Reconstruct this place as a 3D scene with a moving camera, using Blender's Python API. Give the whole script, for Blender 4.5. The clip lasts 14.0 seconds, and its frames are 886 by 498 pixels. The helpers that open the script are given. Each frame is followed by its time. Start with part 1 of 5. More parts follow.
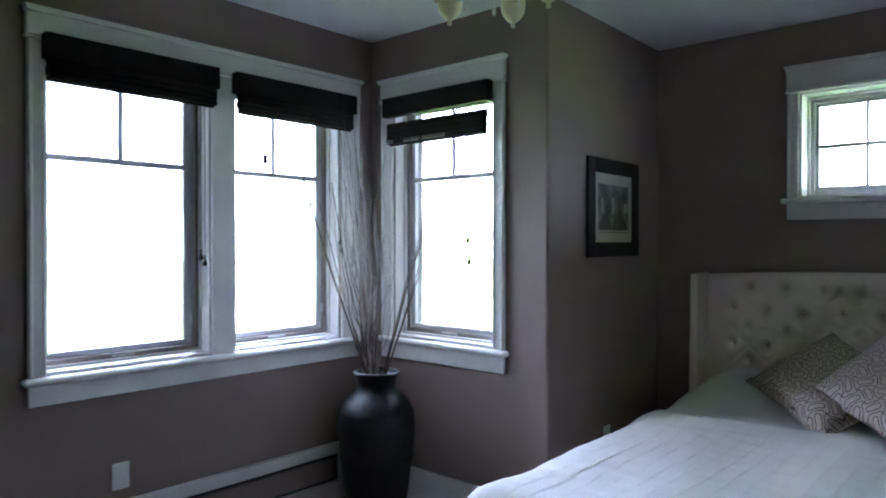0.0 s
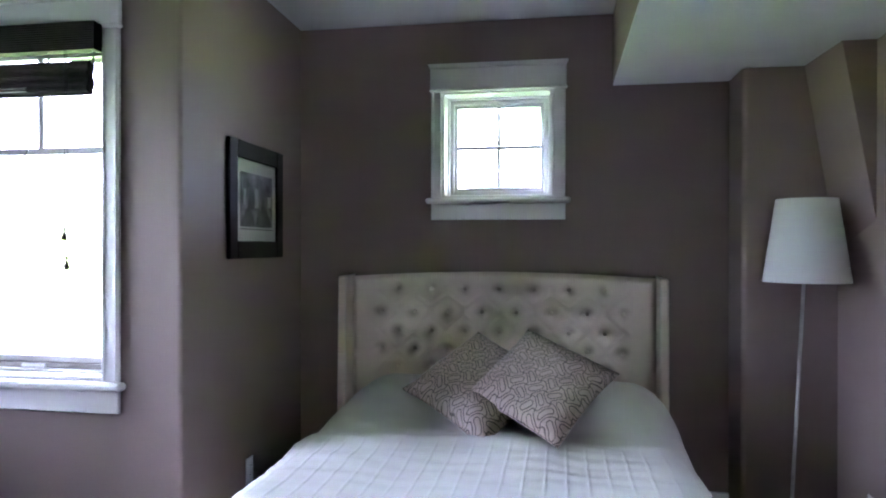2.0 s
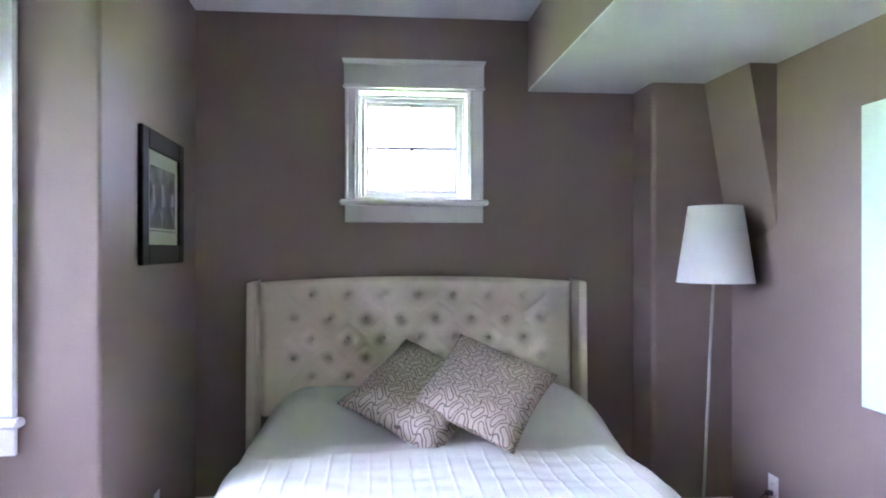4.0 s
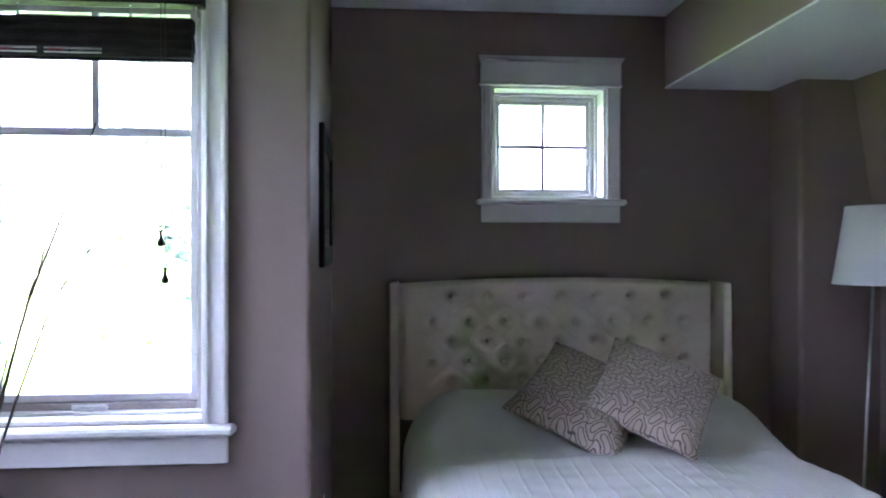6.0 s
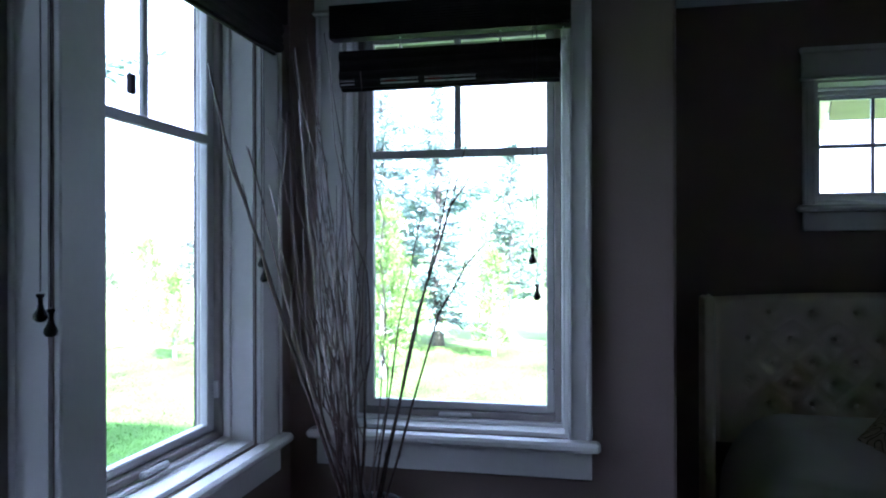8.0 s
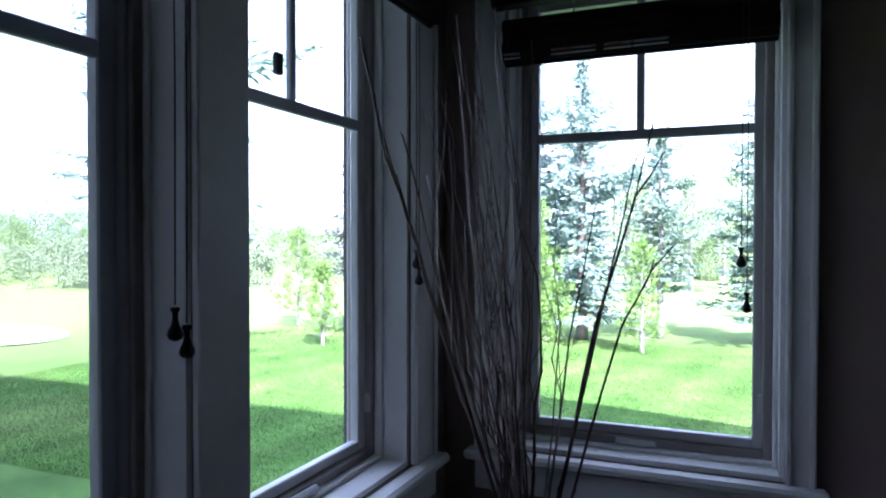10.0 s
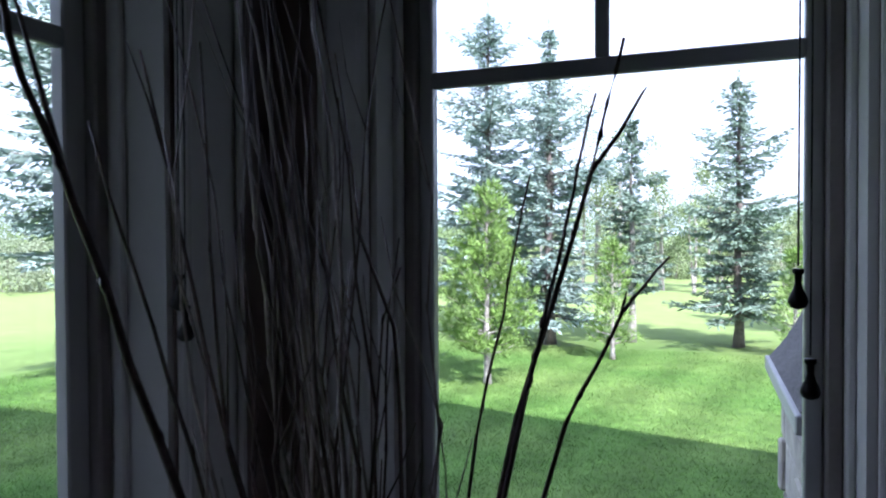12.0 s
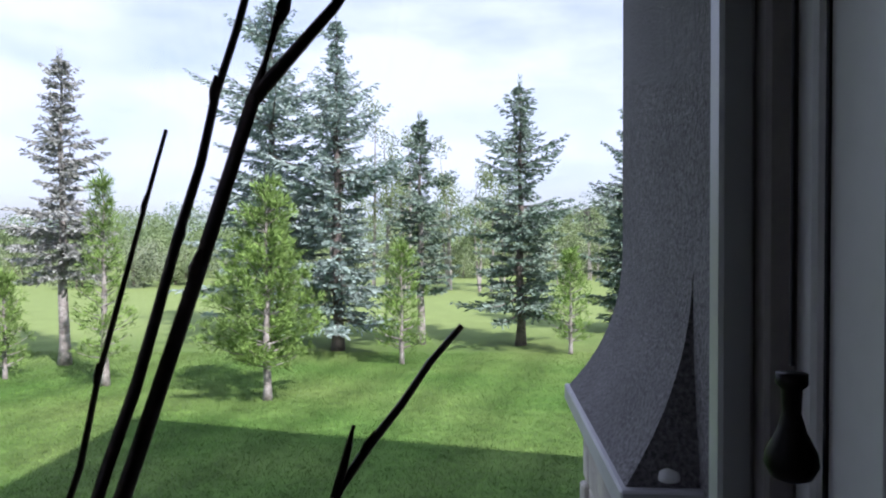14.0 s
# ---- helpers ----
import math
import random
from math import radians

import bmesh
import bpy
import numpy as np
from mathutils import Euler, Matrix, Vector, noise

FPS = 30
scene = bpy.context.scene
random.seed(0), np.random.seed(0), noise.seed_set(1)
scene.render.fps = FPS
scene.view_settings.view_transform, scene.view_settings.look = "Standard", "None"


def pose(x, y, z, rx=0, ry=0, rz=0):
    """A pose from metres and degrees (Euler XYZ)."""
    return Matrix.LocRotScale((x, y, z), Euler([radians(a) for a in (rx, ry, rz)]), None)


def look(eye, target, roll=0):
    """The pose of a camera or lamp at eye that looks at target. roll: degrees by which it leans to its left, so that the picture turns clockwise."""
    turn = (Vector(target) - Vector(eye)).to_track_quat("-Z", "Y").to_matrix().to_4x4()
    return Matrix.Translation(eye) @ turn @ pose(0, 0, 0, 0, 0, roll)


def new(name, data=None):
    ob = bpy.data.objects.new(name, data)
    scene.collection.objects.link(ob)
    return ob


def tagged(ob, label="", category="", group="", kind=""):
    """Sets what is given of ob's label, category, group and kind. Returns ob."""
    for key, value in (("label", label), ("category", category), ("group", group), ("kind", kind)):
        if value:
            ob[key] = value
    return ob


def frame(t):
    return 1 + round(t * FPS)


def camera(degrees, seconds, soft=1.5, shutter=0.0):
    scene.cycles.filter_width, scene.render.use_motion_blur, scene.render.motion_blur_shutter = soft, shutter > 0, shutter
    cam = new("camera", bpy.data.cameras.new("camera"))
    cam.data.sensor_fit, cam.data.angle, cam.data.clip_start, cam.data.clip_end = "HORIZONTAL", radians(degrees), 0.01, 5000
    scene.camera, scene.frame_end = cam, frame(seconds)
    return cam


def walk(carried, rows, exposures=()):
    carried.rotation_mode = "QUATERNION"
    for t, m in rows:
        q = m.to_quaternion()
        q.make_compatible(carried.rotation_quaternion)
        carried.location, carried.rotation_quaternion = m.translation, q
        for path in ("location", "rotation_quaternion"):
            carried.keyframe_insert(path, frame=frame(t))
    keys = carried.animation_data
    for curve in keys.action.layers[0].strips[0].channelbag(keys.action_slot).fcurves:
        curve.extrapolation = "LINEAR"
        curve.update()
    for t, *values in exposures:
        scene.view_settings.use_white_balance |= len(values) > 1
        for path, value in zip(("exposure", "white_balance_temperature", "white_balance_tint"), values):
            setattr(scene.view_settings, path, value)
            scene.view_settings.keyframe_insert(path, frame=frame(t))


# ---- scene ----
cam = camera(65.4, 14.0, soft=2.0, shutter=0.18)
PATH = [
    (0, (3.021, -2.774, 1.437), (1.694, -1.278, 1.421), -0.0),
    (0.5, (2.859, -2.675, 1.427), (1.773, -0.996, 1.414), 0.1),
    (1, (2.741, -2.546, 1.404), (1.932, -0.717, 1.403), -0.0),
    (1.5, (2.711, -2.421, 1.405), (2.146, -0.503, 1.405), -0.0),
    (2, (2.623, -2.368, 1.417), (2.283, -0.397, 1.412), 0.1),
    (2.5, (2.477, -2.363, 1.425), (2.35, -0.367, 1.421), -0.0),
    (2.7, (2.379, -2.372, 1.423), (2.34, -0.373, 1.423), -0.0),
    (4.8, (1.927, -2.179, 1.425), (2.135, -0.19, 1.425), 0.0),
    (5, (1.853, -2.169, 1.429), (2.056, -0.179, 1.426), -0.1),
    (5.5, (1.649, -2.183, 1.445), (1.838, -0.192, 1.438), 0.0),
    (6, (1.454, -2.146, 1.437), (1.62, -0.153, 1.433), 0.0),
    (6.5, (1.26, -2.095, 1.439), (1.326, -0.096, 1.427), 0.1),
    (7, (1.105, -2.118, 1.467), (1.003, -0.12, 1.448), 0.1),
    (7.5, (1.012, -2.119, 1.479), (0.745, -0.137, 1.468), -0.1),
    (8, (0.959, -2.139, 1.485), (0.555, -0.181, 1.484), -0.1),
    (8.5, (0.919, -2.155, 1.487), (0.402, -0.223, 1.493), -0.2),
    (9, (0.873, -2.143, 1.491), (0.257, -0.24, 1.494), -0.2),
    (9.2, (0.86, -2.096, 1.505), (0.2, -0.208, 1.495), -0.1),
    (11.3, (0.7, -1.344, 1.517), (-0.135, 0.473, 1.482), -0.2),
    (11.5, (0.696, -1.207, 1.535), (-0.105, 0.625, 1.5), -0.3),
    (12, (0.7, -1.02, 1.53), (-0.009, 0.85, 1.493), -0.3),
    (12.5, (0.637, -0.806, 1.545), (0.103, 1.121, 1.503), -0.2),
    (13, (0.629, -0.655, 1.539), (0.312, 1.319, 1.496), 0.1),
    (13.5, (0.656, -0.504, 1.554), (0.488, 1.489, 1.514), -0.3),
    (14, (0.67, -0.406, 1.551), (0.54, 1.59, 1.511), -0.2),
]
EXPOSURES = [(0, 5.55, 5750, 20), (0.5, 5.15, 5750, 20), (1.0, 5.45, 5800, 23), (2.5, 6.8, 5850, 30), (5, 7.35, 5850, 33), (5.5, 6.9, 5800, 32), (6.5, 5.4, 5650, 25), (7.0, 5.1, 5550, 22),
             (7.5, 4.0, 5300, 20), (8, 3.7, 5250, 20), (9, 3.5, 5250, 22), (11.5, 1.4, 5700, 23), (12, 1.6, 5700, 23), (12.5, 1.85, 5700, 24), (13, 1.8, 5850, 25), (13.5, 1.15, 6000, 26), (14, 0.62, 6100, 26)]
walk(cam, [(t, look(eye, target, roll)) for t, eye, target, roll in PATH], EXPOSURES)

# ---- light ----
SUN = Vector((0.68, -0.78, 1.0)).normalized()
world = bpy.data.worlds.new("sky")
scene.world = world
world.use_nodes = True
wn, wl = world.node_tree.nodes, world.node_tree.links
sky = wn.new("ShaderNodeTexSky")
sky.sky_type, sky.sun_disc = "NISHITA", False
sky.sun_elevation = math.asin(SUN.z)
sky.sun_rotation = math.atan2(SUN.x, SUN.y)
sky.dust_density = 2.0
bg = wn["Background"]
bg.inputs["Strength"].default_value = 0.12
coords = wn.new("ShaderNodeTexCoord")
stretch = wn.new("ShaderNodeMapping")
stretch.inputs["Scale"].default_value = (1.0, 1.0, 3.2)
cloud = wn.new("ShaderNodeTexNoise")
cloud.inputs["Scale"].default_value = 1.9
cloud.inputs["Detail"].default_value = 7.0
cloud.inputs["Roughness"].default_value = 0.55
ramp = wn.new("ShaderNodeValToRGB")
ramp.color_ramp.elements[0].position = 0.27
ramp.color_ramp.elements[1].position = 0.55
mixw = wn.new("ShaderNodeMix")
mixw.data_type = "RGBA"
mixw.inputs["B"].default_value = (5.7, 6.5, 7.9, 1)
wl.new(coords.outputs["Generated"], stretch.inputs["Vector"])
wl.new(stretch.outputs["Vector"], cloud.inputs["Vector"])
wl.new(cloud.outputs["Fac"], ramp.inputs["Fac"])
wl.new(ramp.outputs["Color"], mixw.inputs["Factor"])
wl.new(sky.outputs["Color"], mixw.inputs["A"])
wl.new(mixw.outputs["Result"], bg.inputs["Color"])

sun = new("sun", bpy.data.lights.new("sun", "SUN"))
sun.data.energy, sun.data.angle, sun.data.color = 5.0, radians(0.6), (1.0, 0.95, 0.87)
sun.matrix_world = look(SUN * 30, (0, 0, 0))


# ---- materials ----
def material(name, color, rough=0.6, metal=0.0, vary=0.12, scale=3.0, grain=0.0, grain_scale=120.0, relief=0.0, spec=0.5, piece=0.0, island=0.0, color2=None):
    """A surface with slow stains, fine grain and relief; piece: spread of brightness from object to object; island: from leaf to leaf."""
    m = bpy.data.materials.new(name)
    m.use_nodes = True
    n, l = m.node_tree.nodes, m.node_tree.links
    b = n["Principled BSDF"]
    b.inputs["Roughness"].default_value = rough
    b.inputs["Metallic"].default_value = metal
    b.inputs["Specular IOR Level"].default_value = spec
    tc = n.new("ShaderNodeTexCoord")
    slow = n.new("ShaderNodeTexNoise")
    slow.inputs["Scale"].default_value = scale
    slow.inputs["Detail"].default_value = 5.0
    fine = n.new("ShaderNodeTexNoise")
    fine.inputs["Scale"].default_value = grain_scale
    fine.inputs["Detail"].default_value = 3.0
    for t in (slow, fine):
        l.new(tc.outputs["Object"], t.inputs["Vector"])
    mix = n.new("ShaderNodeMix")
    mix.data_type = "RGBA"
    second = color2 or tuple(c * (1 - 2 * vary) for c in color)
    mix.inputs["A"].default_value = (*(min(1, c * (1 + (0 if color2 else vary))) for c in color), 1)
    mix.inputs["B"].default_value = (*second, 1)
    spread = n.new("ShaderNodeMapRange")
    spread.inputs["From Min"].default_value, spread.inputs["From Max"].default_value = 0.3, 0.7
    l.new(slow.outputs["Fac"], spread.inputs["Value"])
    l.new(spread.outputs["Result"], mix.inputs["Factor"])
    out = mix.outputs["Result"]
    gains = []
    if grain:
        g = n.new("ShaderNodeMapRange")
        g.inputs["From Min"].default_value, g.inputs["From Max"].default_value = 0.3, 0.7
        g.inputs["To Min"].default_value, g.inputs["To Max"].default_value = 1 - grain, 1 + grain
        l.new(fine.outputs["Fac"], g.inputs["Value"])
        gains.append(g.outputs["Result"])
    if piece or island:
        src = n.new("ShaderNodeObjectInfo").outputs["Random"] if piece else n.new("ShaderNodeNewGeometry").outputs["Random Per Island"]
        g = n.new("ShaderNodeMapRange")
        k = piece or island
        g.inputs["To Min"].default_value, g.inputs["To Max"].default_value = 1 - k, 1 + k
        l.new(src, g.inputs["Value"])
        gains.append(g.outputs["Result"])
    for gain in gains:
        s = n.new("ShaderNodeVectorMath")
        s.operation = "SCALE"
        l.new(out, s.inputs[0])
        l.new(gain, s.inputs["Scale"])
        out = s.outputs["Vector"]
    l.new(out, b.inputs["Base Color"])
    if relief:
        bump = n.new("ShaderNodeBump")
        bump.inputs["Strength"].default_value = 0.6
        bump.inputs["Distance"].default_value = relief
        l.new(fine.outputs["Fac"], bump.inputs["Height"])
        l.new(bump.outputs["Normal"], b.inputs["Normal"])
    return m


PAINT = material("taupe_wall_paint", (0.242, 0.182, 0.160), 0.55, vary=0.03, scale=1.3, grain=0.03, grain_scale=160, relief=0.0012, spec=0.4)
CEILING = material("white_ceiling_paint", (0.70, 0.70, 0.71), 0.85, vary=0.02, grain=0.02, grain_scale=90, relief=0.002)
TRIM = material("white_trim_paint", (0.78, 0.76, 0.75), 0.32, vary=0.03, scale=2.5, grain=0.015, grain_scale=60, relief=0.0003)
VINYL = material("pale_grey_window_vinyl", (0.54, 0.53, 0.53), 0.35, vary=0.03, scale=4)
# window frame darkened to brown: the shade of the deep reveal, put into colour
SHADED_FRAME = material("shade_brown_frame", (0.30, 0.265, 0.25), 0.6, vary=0.1, scale=6, grain=0.05)
GRILLE = material("grey_muntin_aluminium", (0.48, 0.48, 0.50), 0.4, vary=0.04, scale=5)
CARPET = material("brown_carpet", (0.055, 0.043, 0.036), 0.95, vary=0.06, grain=0.2, grain_scale=300, relief=0.006)
PLATE = material("white_plastic", (0.82, 0.81, 0.79), 0.35, vary=0.02)
DARK_SLOT = material("dark_recess", (0.03, 0.03, 0.03), 0.7)
STUCCO = material("grey_stucco", (0.118, 0.110, 0.116), 0.9, vary=0.08, scale=5, grain=0.55, grain_scale=120, relief=0.012)
LEDGE = material("grey_metal_flashing", (0.40, 0.39, 0.40), 0.45, vary=0.08, scale=6, grain=0.03)
ROOFING = material("dark_shingle", (0.07, 0.065, 0.06), 0.9, vary=0.2, scale=6, grain=0.3, grain_scale=60)


def glass_material():
    """Thin clear pane: lets light straight through and mirrors more at a slant."""
    m = bpy.data.materials.new("clear_window_glass")
    m.use_nodes = True
    n, l = m.node_tree.nodes, m.node_tree.links
    n.clear()
    out = n.new("ShaderNodeOutputMaterial")
    clear, gloss, mix, facing = n.new("ShaderNodeBsdfTransparent"), n.new("ShaderNodeBsdfGlossy"), n.new("ShaderNodeMixShader"), n.new("ShaderNodeLayerWeight")
    clear.inputs["Color"].default_value = (0.97, 0.985, 0.985, 1)
    gloss.inputs["Roughness"].default_value = 0.01
    steep = n.new("ShaderNodeMath")
    steep.operation = "POWER"
    steep.inputs[1].default_value = 5.0
    share = n.new("ShaderNodeMapRange")
    share.inputs["To Min"].default_value, share.inputs["To Max"].default_value = 0.02, 0.6
    l.new(facing.outputs["Facing"], steep.inputs[0])
    l.new(steep.outputs["Value"], share.inputs["Value"])
    l.new(share.outputs["Result"], mix.inputs["Fac"])
    l.new(clear.outputs["BSDF"], mix.inputs[1])
    l.new(gloss.outputs["BSDF"], mix.inputs[2])
    l.new(mix.outputs["Shader"], out.inputs["Surface"])
    return m


GLASS = glass_material()


# ---- mesh helpers ----
def block(bm, x0, x1, y0, y1, z0, z1, bevel=0.0, seg=1):
    r = bmesh.ops.create_cube(bm, size=1.0)
    vs = r["verts"]
    for v in vs:
        v.co = Vector((x0 + (v.co.x + 0.5) * (x1 - x0), y0 + (v.co.y + 0.5) * (y1 - y0), z0 + (v.co.z + 0.5) * (z1 - z0)))
    if bevel:
        es = list({e for v in vs for e in v.link_edges})
        bmesh.ops.bevel(bm, geom=es, offset=bevel, segments=seg, affect="EDGES", profile=0.6)
    return bm


def cube(x0, x1, y0, y1, z0, z1, bevel=0.0, seg=1):
    return block(bmesh.new(), x0, x1, y0, y1, z0, z1, bevel, seg)


def part(name, bm, mat, parent=None, label="", smooth=False):
    """One mesh object from a bmesh, under parent if given."""
    me = bpy.data.meshes.new(name)
    bm.to_mesh(me)
    bm.free()
    return mesh_part(name, me, mat, parent, label, smooth)


def mesh_part(name, me, mat, parent=None, label="", smooth=False):
    me.materials.append(mat)
    if smooth:
        me.polygons.foreach_set("use_smooth", [True] * len(me.polygons))
    ob = new(name, me)
    if parent:
        ob.parent = parent
    if label:
        ob["label"] = label
    return ob


def thing(name, label, category, group="", kind="", at=(0, 0, 0)):
    ob = new(name)
    ob.empty_display_size = 0.05
    ob.location = at
    return tagged(ob, label, category, group, kind)


def tube(bm, points, radii, sides=8, cap=True):
    """A round tapering tube along points."""
    rings, up = [], Vector((0.13, 0.37, 0.92))
    pts = [Vector(p) for p in points]
    for i, p in enumerate(pts):
        d = (pts[min(i + 1, len(pts) - 1)] - pts[max(i - 1, 0)]).normalized()
        a = d.cross(up)
        if a.length < 0.05:
            a = d.cross(Vector((1, 0, 0)))
        a.normalize()
        b = d.cross(a)
        rings.append([bm.verts.new(p + (a * math.cos(k * math.tau / sides) + b * math.sin(k * math.tau / sides)) * radii[i]) for k in range(sides)])
    for r0, r1 in zip(rings, rings[1:]):
        for k in range(sides):
            bm.faces.new((r0[k], r0[(k + 1) % sides], r1[(k + 1) % sides], r1[k]))
    if cap:
        bm.faces.new(rings[0][::-1])
        bm.faces.new(rings[-1])
    return bm


def lathe(bm, profile, centre=(0, 0, 0), sides=32):
    """Turn (radius, height) pairs round the upright axis."""
    c = Vector(centre)
    rings = [[bm.verts.new(c + Vector((r * math.cos(k * math.tau / sides), r * math.sin(k * math.tau / sides), z))) for k in range(sides)] for r, z in profile]
    for r0, r1 in zip(rings, rings[1:]):
        for k in range(sides):
            bm.faces.new((r0[k], r0[(k + 1) % sides], r1[(k + 1) % sides], r1[k]))
    return bm


def extrude_outline(points, z0, z1):
    """An upright prism over a flat outline."""
    bm = bmesh.new()
    lo = [bm.verts.new((x, y, z0)) for x, y in points]
    hi = [bm.verts.new((x, y, z1)) for x, y in points]
    n = len(points)
    for i in range(n):
        bm.faces.new((lo[i], lo[(i + 1) % n], hi[(i + 1) % n], hi[i]))
    bm.faces.new(lo[::-1])
    bm.faces.new(hi)
    bmesh.ops.recalc_face_normals(bm, faces=bm.faces)
    return bm


# ---- structure ----
CEIL, SOFFIT, BACK, RIGHT = 2.62, 2.257, -4.4, 3.86
NICHE_X, BED_Y = 1.20, 1.285
GROUND = -0.55


def wall_with_openings(name, along, face, depth, a0, a1, z0, z1, holes, label, mat=None):
    """A wall in one mesh: along 'x' or 'y'; face and face + depth are its two sides; holes are (a0, a1, z0, z1)."""
    bm = bmesh.new()
    cuts = sorted({a0, a1, *(h[0] for h in holes), *(h[1] for h in holes)})
    d0, d1 = min(face, face + depth), max(face, face + depth)
    for u0, u1 in zip(cuts, cuts[1:]):
        zs = [z0]
        for h in holes:
            if h[0] <= u0 and u1 <= h[1]:
                zs += [h[2], h[3]]
        zs.append(z1)
        for k in range(0, len(zs), 2):
            if along == "x":
                block(bm, u0, u1, d0, d1, zs[k], zs[k + 1])
            else:
                block(bm, d0, d1, u0, u1, zs[k], zs[k + 1])
    bmesh.ops.remove_doubles(bm, verts=bm.verts, dist=1e-5)
    inner = [f for f in bm.faces if sum(1 for g in bm.faces if g is not f and (g.calc_center_median() - f.calc_center_median()).length < 1e-5)]
    bmesh.ops.delete(bm, geom=inner, context="FACES")
    return tagged(part(name, bm, mat or PAINT), label, "wall", kind="structure")


SILL_Z, HEAD_Z = 0.905, 2.245
A1, A2 = (-1.80, -1.038), (-0.98, -0.245)
B1 = (0.185, 0.908)
S1, S_Z = (1.987, 2.571), (1.680, 2.249)
wall_with_openings("wall_west", "y", 0.0, -0.188, BACK - 0.2, 0.188, -0.4, CEIL + 0.1, [(*A1, SILL_Z, HEAD_Z), (*A2, SILL_Z, HEAD_Z)], "taupe painted wall with a wide double window")
wall_with_openings("wall_north", "x", 0.0, 0.188, 0.0, NICHE_X - 0.03, -0.4, CEIL + 0.1, [(*B1, SILL_Z, HEAD_Z)], "taupe painted wall with one tall window")
wall_with_openings("wall_west_outside", "y", -0.189, -0.014, BACK - 0.2, 0.241, -0.5, CEIL + 0.1, [(*A1, SILL_Z, HEAD_Z), (*A2, SILL_Z, HEAD_Z)], "grey stucco outer face of the house", STUCCO)
wall_with_openings("wall_north_outside", "x", 0.189, 0.052, -0.188, NICHE_X - 0.135, -0.5, CEIL + 0.1, [(*B1, SILL_Z, HEAD_Z)], "grey stucco outer face of the house", STUCCO)
tagged(part("wall_niche_outside", cube(NICHE_X - 0.145, NICHE_X - 0.132, 0.242, 0.92, -0.5, CEIL + 0.1), STUCCO), "grey stucco outer face of the bed niche", "wall", kind="structure")


def rounded_corner(x0, x1, y0, y1, r):
    """A block outline whose near corner is a soft bullnose."""
    turn = [math.pi / 2 * k / 8 for k in range(9)]
    return [(x0 + r - r * math.cos(a), y0 + r - r * math.sin(a)) for a in turn] + [(x1, y0), (x1, y1), (x0, y1)]


arc = [math.pi / 2 * k / 6 for k in range(7)]
niche = [(NICHE_X - 0.03, 0.0)] + [(1.210 + 0.014 * math.sin(q), 0.014 - 0.014 * math.cos(q)) for q in arc] + [(1.190, BED_Y), (1.190, BED_Y + 0.28), (NICHE_X - 0.13, BED_Y + 0.28), (NICHE_X - 0.13, 0.242), (NICHE_X - 0.03, 0.242)]
tagged(part("wall_niche_side", extrude_outline(niche, -0.4, CEIL + 0.1), PAINT), "taupe painted side wall of the bed niche", "wall", kind="structure")
wall_with_openings("wall_bed", "x", BED_Y, 0.3, 1.155, 4.1, -0.4, CEIL + 0.1, [(*S1, *S_Z)], "taupe painted wall with a small high window")
tagged(part("wall_corner_column", extrude_outline(rounded_corner(3.447, 4.1, 1.03, BED_Y - 0.001, 0.026), 0.0, CEIL), PAINT), "taupe boxed-in corner column", "wall", kind="structure")
tagged(part("wall_east", cube(RIGHT, RIGHT + 0.2, BACK - 0.2, 1.03, -0.4, CEIL + 0.1), PAINT), "plain taupe painted wall", "wall", kind="structure")
tagged(part("wall_south", cube(0.0, RIGHT, BACK - 0.2, BACK, -0.4, CEIL + 0.1), PAINT), "plain taupe painted wall", "wall", kind="structure")

# leaning bulkhead beside the column: it meets the plain wall at half height
bm = bmesh.new()
v = [bm.verts.new(p) for p in ((3.715, 1.03, SOFFIT), (3.73, 0.64, SOFFIT), (RIGHT, 0.64, SOFFIT), (RIGHT, 1.03, SOFFIT), (RIGHT - 0.004, 1.03, 1.40), (RIGHT - 0.002, 0.637, 1.53))]
for f in ((0, 1, 2, 3), (0, 4, 5, 1), (1, 5, 2), (0, 3, 4), (2, 5, 4, 3)):
    bm.faces.new([v[i] for i in f])
bmesh.ops.recalc_face_normals(bm, faces=bm.faces)
tagged(part("wall_leaning_bulkhead", bm, PAINT), "taupe leaning bulkhead tapering into the wall", "wall", kind="structure")

tagged(part("floor", cube(0.0, RIGHT, BACK, BED_Y, -0.2, 0.0), CARPET), "brown carpeted bedroom floor", "floor", kind="structure")
bm = cube(0.0, RIGHT, BACK, BED_Y, CEIL, CEIL + 0.1)
tagged(part("ceiling", bm, CEILING), "white painted flat ceiling", "ceiling", kind="structure")
soffit = tagged(part("ceiling_soffit", cube(2.88, RIGHT, BACK, BED_Y, SOFFIT + 0.003, CEIL - 0.001), PAINT), "taupe dropped bulkhead below the ceiling", "ceiling", kind="structure")
tagged(part("ceiling_soffit_underside", cube(2.88, RIGHT, BACK, BED_Y, SOFFIT - 0.006, SOFFIT + 0.003), CEILING), "white underside of the dropped bulkhead", "ceiling", kind="structure")


def baseboard(x0, x1, y0, y1):
    tagged(part("baseboard", cube(x0, x1, y0, y1, 0.0, 0.19, 0.004), TRIM), "tall white painted baseboard", "baseboard", kind="structure")


